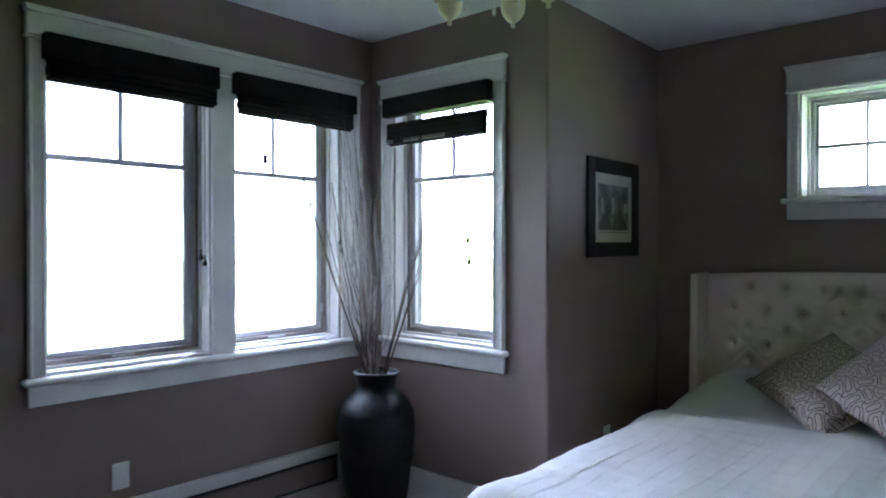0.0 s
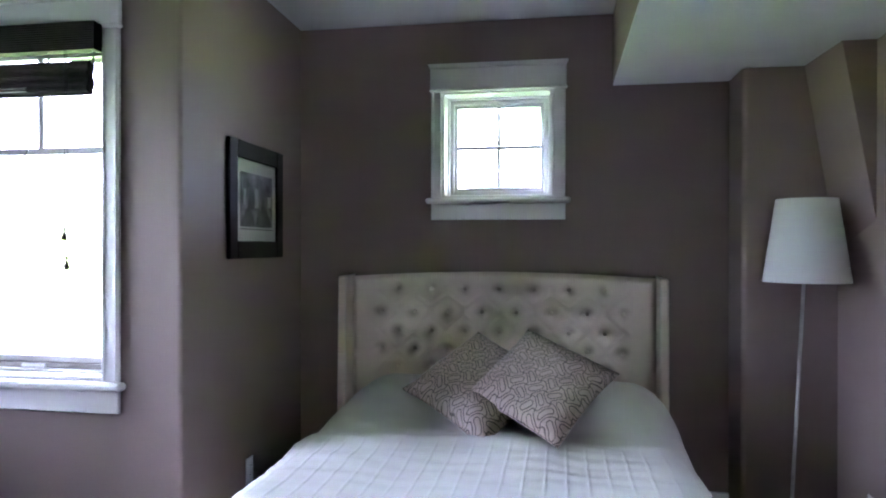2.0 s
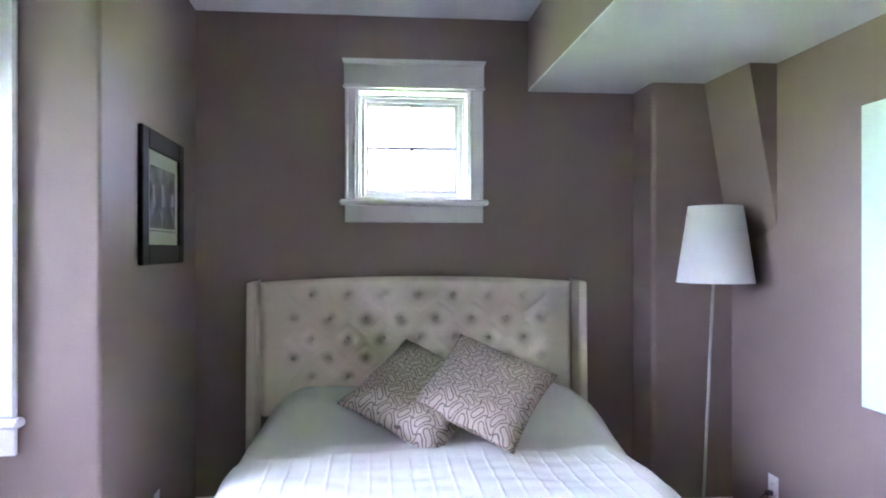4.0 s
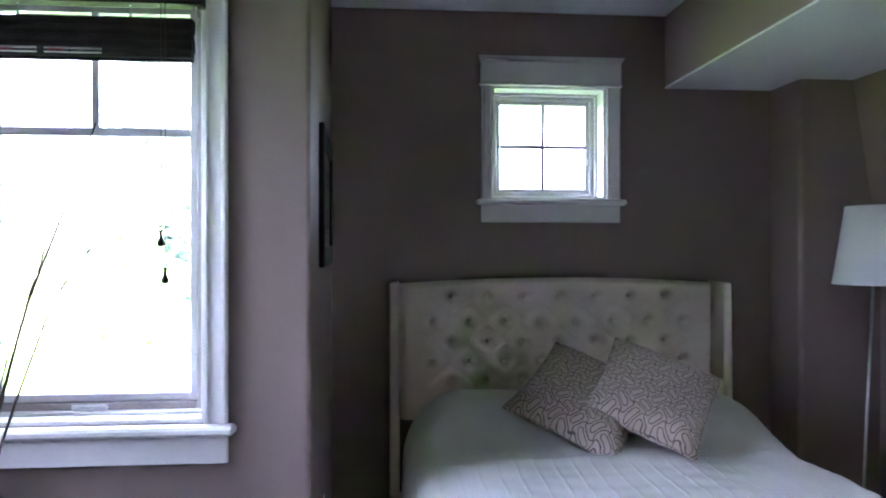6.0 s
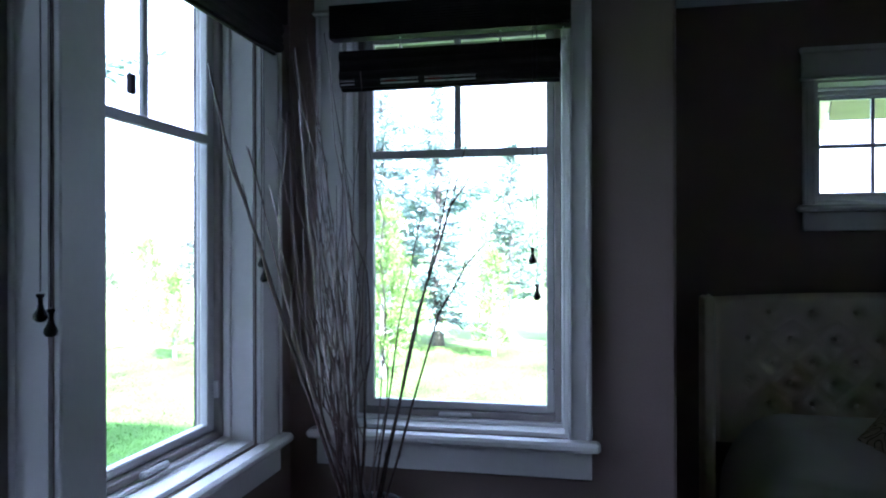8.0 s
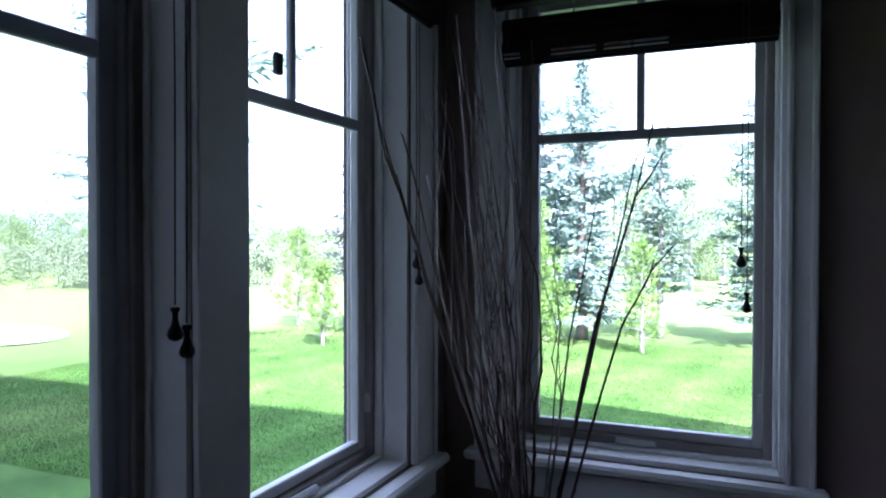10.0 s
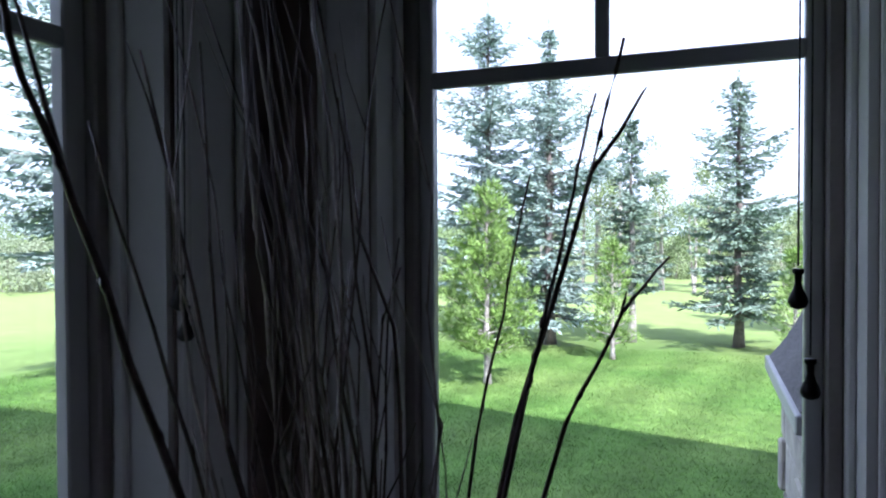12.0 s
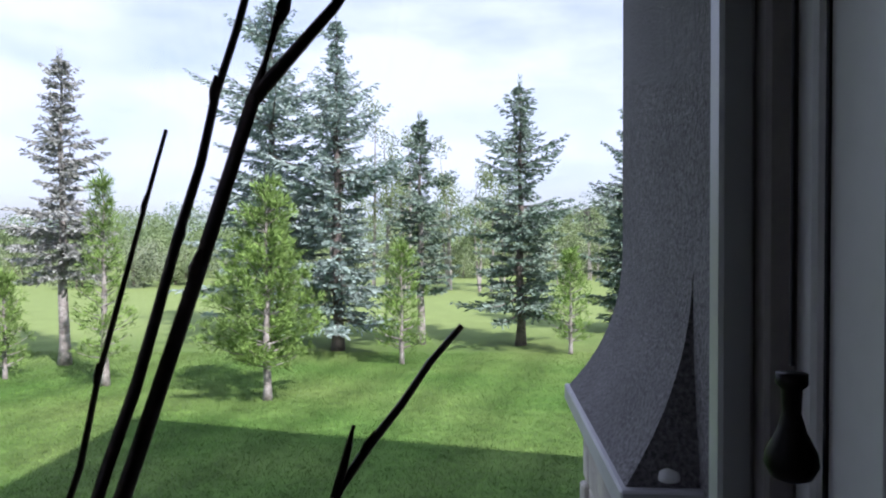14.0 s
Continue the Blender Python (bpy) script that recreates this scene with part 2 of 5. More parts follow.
baseboard(0.0, 0.018, BACK, 0.0)
baseboard(0.018, 1.238, -0.018, 0.0)
baseboard(1.191, 1.238, 0.0, BED_Y)
baseboard(NICHE_X + 0.018, 3.447, BED_Y - 0.018, BED_Y)
baseboard(3.447, RIGHT - 0.018, 1.012, 1.03)
baseboard(RIGHT - 0.018, RIGHT, BACK, 1.03)

# house around and above: its unseen masses shade the near lawn
bm = extrude_outline([(0.68, 5.15), (5.2, 3.57), (12.0, 3.57), (12.0, 3.87), (5.2, 3.87), (0.68, 5.45)], -9.0, 2.55)
for v in bm.verts:
    v.co = Vector((v.co.x, v.co.z, v.co.y))
bmesh.ops.recalc_face_normals(bm, faces=bm.faces)
tagged(part("house_roof", bm, ROOFING), "dark shingled upper roof with a deep eave", "roof", kind="structure")
tagged(part("house_upper_wall", cube(1.0, 11.0, -8.0, 1.58, CEIL + 0.12, 3.55), STUCCO), "unseen lawn-shading grey stucco upper storey wall", "wall", kind="structure")
# unseen rear mass, added and sized to cast the lawn's left-hand shadow
tagged(part("unseen_rear_mass", extrude_outline([(-3.3, -2.6), (-3.3, -14.0), (10.0, -14.0), (10.0, BACK - 0.6), (-0.3, BACK - 0.6), (-0.3, -2.6)], GROUND, 9.2), STUCCO), "unseen grey stucco mass that shades the lawn", "wall", kind="structure")
tagged(part("house_eave", extrude_outline([(-0.5, BACK - 0.2), (-0.245, BACK - 0.2), (-0.245, 0.245), (1.03, 0.245), (1.03, 1.3), (-0.2, 1.3), (-0.2, 0.3), (-0.5, 0.3)], 2.50, CEIL + 0.119), ROOFING), "dark boxed eave above the windows", "roof", kind="structure")
SOFFIT_BOARD = material("pale_soffit_board", (0.42, 0.34, 0.33), 0.7, vary=0.05, scale=3)
tagged(part("porch_roof", extrude_outline([(2.2, 1.59), (6.0, 1.59), (6.0, 3.6), (2.77, 3.6)], 2.45, 2.58), SOFFIT_BOARD), "pale boarded porch roof outside the small window", "roof", kind="structure")
tagged(part("porch_fascia", extrude_outline([(2.1, 1.59), (2.18, 1.59), (2.75, 3.62), (2.67, 3.62)], 2.38, 2.62), TRIM), "white fascia board of the porch roof", "trim", kind="structure")
# unseen block added over the bedroom to close the gap in that shadow
tagged(part("unseen_upper_block", cube(-0.3, 4.0, -4.95, -2.6, CEIL + 0.13, 9.2), STUCCO), "unseen lawn-shading grey stucco upper storey", "wall", kind="structure")


# ---- windows ----
def turned(along):
    """Places a window built along x, facing -y, onto its wall."""
    return Matrix.Identity(4) if along == "x" else pose(0, 0, 0, 0, 0, 90)


def window(name, label, along, face, openings, z0, z1, outer, head, apron, bars, glass_depth, mount, stile=0.026):
    """Cased window: u runs along the wall, w into the wall. openings: (u0, u1); bars: 'top' or 'cross'."""
    win = thing(name, label, "window", kind="structure")

    def bx(u0, u1, w0, w1, a, b, bevel=0.0):
        bm = cube(u0, u1, w0, w1, a, b, bevel)
        if along == "y":
            # u -> y, w -> -x
            for v in bm.verts:
                v.co = Vector((-v.co.y, v.co.x, v.co.z))
        else:
            for v in bm.verts:
                v.co = Vector((v.co.x, v.co.y + face, v.co.z))
        return bm

    u0, u1 = outer
    # casing
    edges = [(u0, openings[0][0])] + [(a[1], b[0]) for a, b in zip(openings, openings[1:])] + [(openings[-1][1], u1)]
    for a, b in mount or edges:
        part("casing", bx(a, b, -0.016, 0.0, z0, z1 - 0.003, 0.003), TRIM, win)
        if a == u0:
            part("back_band", bx(a + 0.001, a + 0.017, -0.027, -0.017, z0, z1 - 0.003, 0.004), TRIM, win)
            part("casing_bead", bx(b - 0.014, b - 0.001, -0.022, -0.017, z0, z1 - 0.003, 0.003), TRIM, win)
        if b == u1:
            part("back_band", bx(b - 0.017, b - 0.001, -0.027, -0.017, z0, z1 - 0.003, 0.004), TRIM, win)
            part("casing_bead", bx(a + 0.001, a + 0.014, -0.022, -0.017, z0, z1 - 0.003, 0.003), TRIM, win)
    part("head_casing", bx(u0 - 0.004, u1 + 0.004, -0.026, 0.0, z1 + 0.012, head - 0.022, 0.003), TRIM, win)
    part("head_bead", bx(u0 - 0.01, u1 + 0.01, -0.032, 0.0, z1 - 0.002, z1 + 0.011, 0.004), TRIM, win)
    cap = bx(u0 - 0.014, u1 + 0.014, -0.044, 0.0, head - 0.021, head)
    for v in cap.verts:
        if v.co.z < head - 0.01:
            axis = 1 if along == "y" else 0
            v.co[axis] += 0.009 if v.co[axis] < (u0 + u1) / 2 else -0.009
    part("head_cap", cap, TRIM, win)
    part("window_sill", bx(u0 - 0.025, u1 + 0.025, -0.055, 0.002, z0 - 0.03, z0 - 0.001, 0.009), TRIM, win)
    part("apron", bx(u0, u1, -0.02, 0.0, apron, z0 - 0.031, 0.003), TRIM, win)
    for a, b in openings:
        g = glass_depth
        # jamb lining
        part("jamb", bx(a, a + 0.012, 0.003, g + 0.06, z0 + 0.014, z1), TRIM, win)
        part("jamb", bx(b - 0.012, b, 0.003, g + 0.06, z0 + 0.014, z1), TRIM, win)
        part("jamb", bx(a + 0.012, b - 0.012, 0.003, g + 0.06, z1 - 0.012, z1), TRIM, win)
        part("jamb", bx(a, b, 0.003, g + 0.06, z0, z0 + 0.014, 0.002), TRIM, win)
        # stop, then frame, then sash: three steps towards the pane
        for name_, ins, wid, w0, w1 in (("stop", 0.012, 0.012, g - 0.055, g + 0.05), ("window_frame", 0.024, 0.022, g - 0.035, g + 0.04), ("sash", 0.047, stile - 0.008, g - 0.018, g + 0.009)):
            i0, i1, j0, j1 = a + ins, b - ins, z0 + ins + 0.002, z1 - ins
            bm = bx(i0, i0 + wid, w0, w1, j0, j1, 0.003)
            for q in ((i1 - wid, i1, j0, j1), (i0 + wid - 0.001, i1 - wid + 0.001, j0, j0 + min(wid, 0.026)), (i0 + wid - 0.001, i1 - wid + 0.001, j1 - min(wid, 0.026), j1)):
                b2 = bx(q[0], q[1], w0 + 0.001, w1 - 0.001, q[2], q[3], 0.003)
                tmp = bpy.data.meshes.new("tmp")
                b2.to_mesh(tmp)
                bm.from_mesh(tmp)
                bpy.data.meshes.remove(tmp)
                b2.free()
            # frames of the tall windows take the colour with reveal shade in it
            part(name_, bm, {"stop": TRIM, "sash": VINYL, "window_frame": SHADED_FRAME if bars == "top" else VINYL}[name_], win)
        i0, i1, j0, j1 = a + stile + 0.038, b - stile - 0.038, z0 + 0.066, z1 - 0.064
        part("pane", bx(i0, i1, g - 0.003, g + 0.003, j0, j1), GLASS, win)
        mid = (i0 + i1) / 2
        bar = 1.80 if bars == "top" else (j0 + j1) / 2
        h = 0.014 if bars == "top" else 0.0105
        part("muntin", bx(i0, i1, g - 0.020, g - 0.0035, bar - h, bar + h, 0.003), GRILLE, win)
        part("muntin", bx(mid - h * 0.8, mid + h * 0.8, g - 0.0195, g - 0.0035, bar + h if bars == "top" else j0, j1, 0.003), GRILLE, win)
        # crank handle and lock of the casement
        part("lock", bx(b - 0.058, b - 0.046, g - 0.034, g - 0.019, 1.05 if bars == "top" else bar - 0.1, 1.10 if bars == "top" else bar - 0.06, 0.003), VINYL, win)
        if bars == "top":
            part("crank", bx(mid - 0.06, mid + 0.05, g - 0.052, g - 0.036, z0 + 0.028, z0 + 0.045, 0.005), VINYL, win)
    return win


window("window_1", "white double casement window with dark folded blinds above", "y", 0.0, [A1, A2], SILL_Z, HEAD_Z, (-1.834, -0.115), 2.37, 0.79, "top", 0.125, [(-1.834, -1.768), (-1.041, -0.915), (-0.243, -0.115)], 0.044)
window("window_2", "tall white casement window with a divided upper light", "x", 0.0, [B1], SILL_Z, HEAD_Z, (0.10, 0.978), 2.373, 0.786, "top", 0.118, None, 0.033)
window("window_3", "small white square window high above the headboard", "x", BED_Y, [S1], S_Z[0], S_Z[1], (1.930, 2.640), 2.391, 1.563, "cross", 0.165, None)

def screen_material():
    """Fine dark insect mesh, seen as an even grey veil."""
    m = bpy.data.materials.new("insect_mesh")
    m.use_nodes = True
    n, l = m.node_tree.nodes, m.node_tree.links
    b, out = n["Principled BSDF"], n["Material Output"]
    b.inputs["Base Color"].default_value = (0.10, 0.10, 0.11, 1)
    b.inputs["Roughness"].default_value = 0.8
    clear, mix = n.new("ShaderNodeBsdfTransparent"), n.new("ShaderNodeMixShader")
    mix.inputs["Fac"].default_value = 0.17
    l.new(clear.outputs["BSDF"], mix.inputs[1])
    l.new(b.outputs["BSDF"], mix.inputs[2])
    l.new(mix.outputs["Shader"], out.inputs["Surface"])
    return m


SCREEN = screen_material()
# bar brown also carries the reveal's shade, as a dark band beside the sash
SCREEN_BAR = material("shade_brown_screen_bar", (0.17, 0.14, 0.13), 0.5, vary=0.15, scale=8)
win = bpy.data.objects["window_1"]
y0, y1, z0, z1 = A1[0] + 0.026, A1[1] - 0.026, SILL_Z + 0.028, HEAD_Z - 0.026
for q in ((y0, y0 + 0.02, z0, z1), (y1 - 0.02, y1, z0, z1), (y0 + 0.02, y1 - 0.02, z0, z0 + 0.02), (y0 + 0.02, y1 - 0.02, z1 - 0.02, z1)):
    part("screen_bar", cube(-0.088, -0.074, *q, 0.002), SCREEN_BAR, win)
part("insect_screen", cube(-0.083, -0.082, y0 + 0.018, y1 - 0.018, z0 + 0.018, z1 - 0.018), SCREEN, win, "fine dark insect mesh")

# ---- bedroom things ----
LINEN = material("cream_linen", (0.83, 0.715, 0.635), 0.9, vary=0.05, scale=4, grain=0.07, grain_scale=420, relief=0.0008)
LINEN_EDGE = material("cream_linen_piping", (0.76, 0.69, 0.62), 0.85, vary=0.05, scale=5, grain=0.06, grain_scale=400)
COTTON = material("white_cotton_duvet", (0.73, 0.70, 0.685), 0.92, vary=0.03, scale=3, grain=0.03, grain_scale=350, relief=0.0008)
DARKWOOD = material("black_stained_wood", (0.014, 0.011, 0.010), 0.45, vary=0.2, scale=9, grain=0.2, grain_scale=60, spec=0.15)
BAMBOO = material("dark_brown_woven_bamboo", (0.016, 0.011, 0.012), 0.65, vary=0.25, scale=14, grain=0.5, grain_scale=200, relief=0.002, spec=0.12)
CERAMIC = material("black_glazed_pottery", (0.013, 0.012, 0.014), 0.55, vary=0.35, scale=7, grain=0.25, grain_scale=45, relief=0.004, spec=0.3)
BARK = material("dark_red_brown_twig_bark", (0.10, 0.062, 0.055), 0.38, vary=0.3, scale=20, grain=0.35, grain_scale=160, relief=0.001, spec=0.3)
BARK_PALE = material("grey_brown_twig_bark", (0.33, 0.265, 0.25), 0.28, vary=0.3, scale=20, grain=0.35, grain_scale=160, relief=0.001)
STEEL = material("brushed_nickel", (0.62, 0.60, 0.57), 0.35, metal=1.0, vary=0.05)
CORD = material("dark_cord", (0.03, 0.025, 0.03), 0.8)
STICKER = material("white_paper_sticker", (0.7, 0.7, 0.7), 0.6)
STICKER_RED = material("red_print", (0.35, 0.05, 0.06), 0.6)
MATBOARD = material("ivory_mat_board", (0.62, 0.62, 0.53), 0.9, vary=0.02, grain=0.02)
MINT = material("pale_mint_canvas", (0.60, 0.74, 0.68), 0.8, vary=0.05, scale=3, grain=0.04, grain_scale=250, relief=0.001)
FROSTED = material("frosted_amber_glass", (0.78, 0.72, 0.50), 0.3, vary=0.06, scale=12)
BRONZE = material("aged_bronze", (0.18, 0.13, 0.08), 0.4, metal=0.9, vary=0.2, scale=15)


def shade_material():
    m = material("white_lampshade_fabric", (0.82, 0.82, 0.82), 0.9, vary=0.02, grain=0.02, grain_scale=300)
    n, l = m.node_tree.nodes, m.node_tree.links
    b, out = n["Principled BSDF"], n["Material Output"]
    t, mix = n.new("ShaderNodeBsdfTranslucent"), n.new("ShaderNodeMixShader")
    t.inputs["Color"].default_value = (0.8, 0.8, 0.8, 1)
    mix.inputs["Fac"].default_value = 0.3
    l.new(b.outputs["BSDF"], mix.inputs[1])
    l.new(t.outputs["BSDF"], mix.inputs[2])
    l.new(mix.outputs["Shader"], out.inputs["Surface"])
    return m


SHADE = shade_material()


def cushion_material():
    """Taupe cloth embroidered with paired capsule outlines in a basket weave."""
    m = bpy.data.materials.new("embroidered_taupe_cloth")
    m.use_nodes = True
    n, l = m.node_tree.nodes, m.node_tree.links
    b = n["Principled BSDF"]
    b.inputs["Roughness"].default_value = 0.5

    def op(kind, a, c=None):
        x = n.new("ShaderNodeMath")
        x.operation = kind
        for i, q in enumerate((a, c)):
            if q is None:
                continue
            if isinstance(q, (int, float)):
                x.inputs[i].default_value = q
            else:
                l.new(q, x.inputs[i])
        return x.outputs[0]

    tc, turn, sep = n.new("ShaderNodeTexCoord"), n.new("ShaderNodeMapping"), n.new("ShaderNodeSeparateXYZ")
    turn.inputs["Rotation"].default_value = (0, 0, radians(38))
    turn.inputs["Scale"].default_value = (16, 16, 16)
    l.new(tc.outputs["Object"], turn.inputs["Vector"])
    wob = n.new("ShaderNodeTexNoise")
    wob.inputs["Scale"].default_value = 9.0
    l.new(tc.outputs["Object"], wob.inputs["Vector"])
    add = n.new("ShaderNodeVectorMath")
    add.operation = "ADD"
    sc = n.new("ShaderNodeVectorMath")
    sc.operation = "SCALE"
    sc.inputs["Scale"].default_value = 0.5
    l.new(wob.outputs["Color"], sc.inputs[0])
    l.new(turn.outputs["Vector"], add.inputs[0])
    l.new(sc.outputs["Vector"], add.inputs[1])
    l.new(add.outputs["Vector"], sep.inputs["Vector"])
    fx, fy = op("FLOOR", sep.outputs["X"]), op("FLOOR", sep.outputs["Y"])
    ux, uy = op("SUBTRACT", op("SUBTRACT", sep.outputs["X"], fx), 0.5), op("SUBTRACT", op("SUBTRACT", sep.outputs["Y"], fy), 0.5)
    parity = op("PINGPONG", op("ADD", fx, fy), 1.0)
    inv = op("SUBTRACT", 1.0, parity)
    a = op("ADD", op("MULTIPLY", ux, parity), op("MULTIPLY", uy, inv))
    c = op("ADD", op("MULTIPLY", uy, parity), op("MULTIPLY", ux, inv))
    q = op("MAXIMUM", op("SUBTRACT", op("ABSOLUTE", a), 0.30), 0.0)
    c2 = op("PINGPONG", op("ADD", op("ABSOLUTE", c), 0.0), 0.25)
    d = op("SQRT", op("ADD", op("MULTIPLY", q, q), op("MULTIPLY", c2, c2)))
    line = op("LESS_THAN", op("ABSOLUTE", op("SUBTRACT", d, 0.17)), 0.032)
    mix = n.new("ShaderNodeMix")
    mix.data_type = "RGBA"
    mix.inputs["A"].default_value = (0.44, 0.345, 0.285, 1)
    mix.inputs["B"].default_value = (0.085, 0.062, 0.05, 1)
    l.new(line, mix.inputs["Factor"])
    l.new(mix.outputs["Result"], b.inputs["Base Color"])
    bump = n.new("ShaderNodeBump")
    bump.inputs["Distance"].default_value = 0.004
    bump.inputs["Strength"].default_value = 0.8
    l.new(line, bump.inputs["Height"])
    bump.invert = True
    l.new(bump.outputs["Normal"], b.inputs["Normal"])
    return m


CUSHION = cushion_material()


def sheet(name, fn, nu, nv, mat, parent, label="", solid=0.0):
    """A smooth surface from fn(u, v), u and v from 0 to 1."""
    co = [fn(i / nu, j / nv) for j in range(nv + 1) for i in range(nu + 1)]
    faces = [(j * (nu + 1) + i, j * (nu + 1) + i + 1, (j + 1) * (nu + 1) + i + 1, (j + 1) * (nu + 1) + i) for j in range(nv) for i in range(nu)]
    me = bpy.data.meshes.new(name)
    me.from_pydata(co, [], faces)
    ob = mesh_part(name, me, mat, parent, label, True)
    if solid:
        mod = ob.modifiers.new("thickness", "SOLIDIFY")
        mod.thickness, mod.offset = solid, -1
    return ob


def build_bed():
    bed = thing("bed", "cream upholstered bed with a button-tufted wing headboard, against the wall", "bed", at=(2.303, 0.0, 0.0))
    cx = 0.0
    half, top, front, back = 0.785, 1.262, 1.165, 1.255
    rows = [(1.20, 7), (1.08, 8), (0.98, 7), (0.885, 8), (0.79, 7)]
    step = 0.178
    spots = [((k - (n - 1) / 2) * step, z) for z, n in rows for k in range(n)]

    def face(u, v):
        x = (u * 2 - 1) * half
        arch = 0.028 * (1 - (x / half) ** 2)
        z = 0.61 + v * (top + arch - 0.61)
        y = front
        near = sorted(((x - bx) ** 2 + (z - bz) ** 2, bx, bz) for bx, bz in spots)[:2]
        d = math.sqrt(near[0][0])
        y += 0.034 * math.exp(-(d / 0.02) ** 2) + 0.014 * math.exp(-(d / 0.05) ** 2)
        if 0.76 < z < 1.22 and abs(x) < 0.64:
            d2 = math.sqrt(near[1][0])
            y += 0.007 * math.exp(-((d2 - d) / 0.016) ** 2)
        edge = min(half - abs(x), (top + arch - z) * 1.2)
        y += 0.05 * max(0.0, 1 - edge / 0.035) ** 2
        return (x, y, z)

    sheet("headboard_panel", face, 150, 100, LINEN, bed)

    bm = bmesh.new()
    n = 24
    outline = [(-half, 0.61)] + [(-half + 2 * half * k / n, top - 0.004 + 0.028 * (1 - (2 * k / n - 1) ** 2)) for k in range(n + 1)] + [(half, 0.61)]
    f = [bm.verts.new((x, front + 0.048, z)) for x, z in outline]
    r = [bm.verts.new((x, back, z)) for x, z in outline]
    for i in range(len(outline)):
        j = (i + 1) % len(outline)
        bm.faces.new((f[i], r[i], r[j], f[j]))
    bm.faces.new(r)
    bmesh.ops.recalc_face_normals(bm, faces=bm.faces)
    part("headboard_back", bm, LINEN, bed)
    for bx, bz in spots:
        bm = bmesh.new()
        bmesh.ops.create_uvsphere(bm, u_segments=10, v_segments=6, radius=0.011)
        for v in bm.verts:
            v.co = Vector((v.co.x + bx, v.co.y * 0.5 + front + 0.036, v.co.z + bz))
        part("button", bm, LINEN, bed, smooth=True)
    for s in (-1, 1):
        bm = cube(min(s * 0.786, s * 0.829), max(s * 0.786, s * 0.829), 1.075, back, 0.12, 1.268, 0.018, 3)
        for v in bm.verts:
            if v.co.z < 0.7 and v.co.y < 1.15:
                v.co.y -= 0.03
        part("wing", bm, LINEN, bed, smooth=False)
        bm = bmesh.new()
        tube(bm, [(s * 0.788, 1.073, 0.13), (s * 0.788, 1.075, 0.7), (s * 0.788, 1.078, 1.22), (s * 0.788, 1.10, 1.262), (s * 0.788, 1.24, 1.27)], [0.005] * 5, 6)
        part("piping", bm, LINEN_EDGE, bed, smooth=True)
    part("mattress", cube(-0.76, 0.76, -0.96, 1.06, 0.28, 0.56, 0.05, 3), COTTON, bed)
    for s in (-1, 1):
        part("side_rail", cube(min(s * 0.77, s * 0.80), max(s * 0.77, s * 0.80), -1.0, 1.074, 0.10, 0.30, 0.008, 2), LINEN, bed)
    part("foot_rail", cube(-0.80, 0.80, -1.03, -1.001, 0.10, 0.34, 0.008, 2), LINEN, bed)
    for x in (-0.74, 0.74):
        for y in (-0.98, 1.04):
            part("leg", cube(x - 0.03, x + 0.03, y - 0.03, y + 0.03, 0.0, 0.10, 0.005), DARKWOOD, bed)
    return bed


build_bed()


def smoothstep(a, b, x):
    t = min(1.0, max(0.0, (x - a) / (b - a)))
    return t * t * (3 - 2 * t)


def duvet_point(u, v):
    """Cover over the mattress and the sleeping pillows, hanging at the sides and the foot."""
    y = -1.13 + v * 2.19
    pil = smoothstep(0.42, 0.86, y)
    foot = smoothstep(-1.13, -0.93, y)
    s = (u * 2 - 1)
    full = 1.0 if s < 0 else 0.5
    flat, roundr = 0.655 + (0.03 if s > 0 else 0.0) - 0.15 * pil * full, 0.15 + 0.13 * pil * full
    arc = roundr * math.pi / 2
    hang = 0.34
    total = flat + arc + hang
    d = abs(s) * total
    topz = 0.635 + 0.135 * pil - 0.012 * smoothstep(0.2, 0.45, y) * (1 - pil)
    if d < flat:
        x, z = d, topz
    elif d < flat + arc:
        a = (d - flat) / roundr
        x, z = flat + roundr * math.sin(a), topz - roundr * (1 - math.cos(a)) * (1 + 0.15 * pil)
    else:
        h = d - flat - arc
        x, z = flat + roundr - 0.01 * h + 0.018 * math.sin(y * 9 + s * 2) * (h / hang), topz - roundr * (1 + 0.15 * pil) - h
    x *= math.copysign(1, s)
    # pintucks along the bed, soft creases across
    tuck = abs(((x / 0.072) % 1.0) - 0.5)
    z += 0.0042 * max(0.0, 1 - tuck / 0.075) * (0.55 + 0.9 * abs(noise.noise(Vector((round(x / 0.072) * 1.7, y * 7.0, 4))))) * (1 - smoothstep(0.25, 0.5, y)) * (1 if d < flat + arc else 0.3)
    p = Vector((x, y, 0))
    z += 0.014 * noise.noise(p * 2.6) + 0.007 * noise.noise(p * 6.0 + Vector((3, 1, 0))) + 0.005 * noise.noise(Vector((x * 5, y * 17, 2))) + 0.010 * max(0.0, noise.noise(Vector((x * 3 + y * 4, y * 6 - x * 2, 8)))) ** 1.5
    # hump that rolls over the tucked edge of the pillows
    z += 0.028 * math.exp(-((y - 0.36 - 0.05 * math.sin(x * 3 + 1)) / 0.09) ** 2) * smoothstep(0.9, 0.3, abs(x + 0.35))
    z = z * foot + (1 - foot) * min(z, 0.30 + 0.30 * foot)
    return (x, y, max(z, 0.16))


duvet = thing("duvet", "white pintucked cotton duvet spread over the bed", "duvet", at=(2.317, 0.0, 0.0))
sheet("cover", duvet_point, 520, 150, COTTON, duvet, solid=0.012)
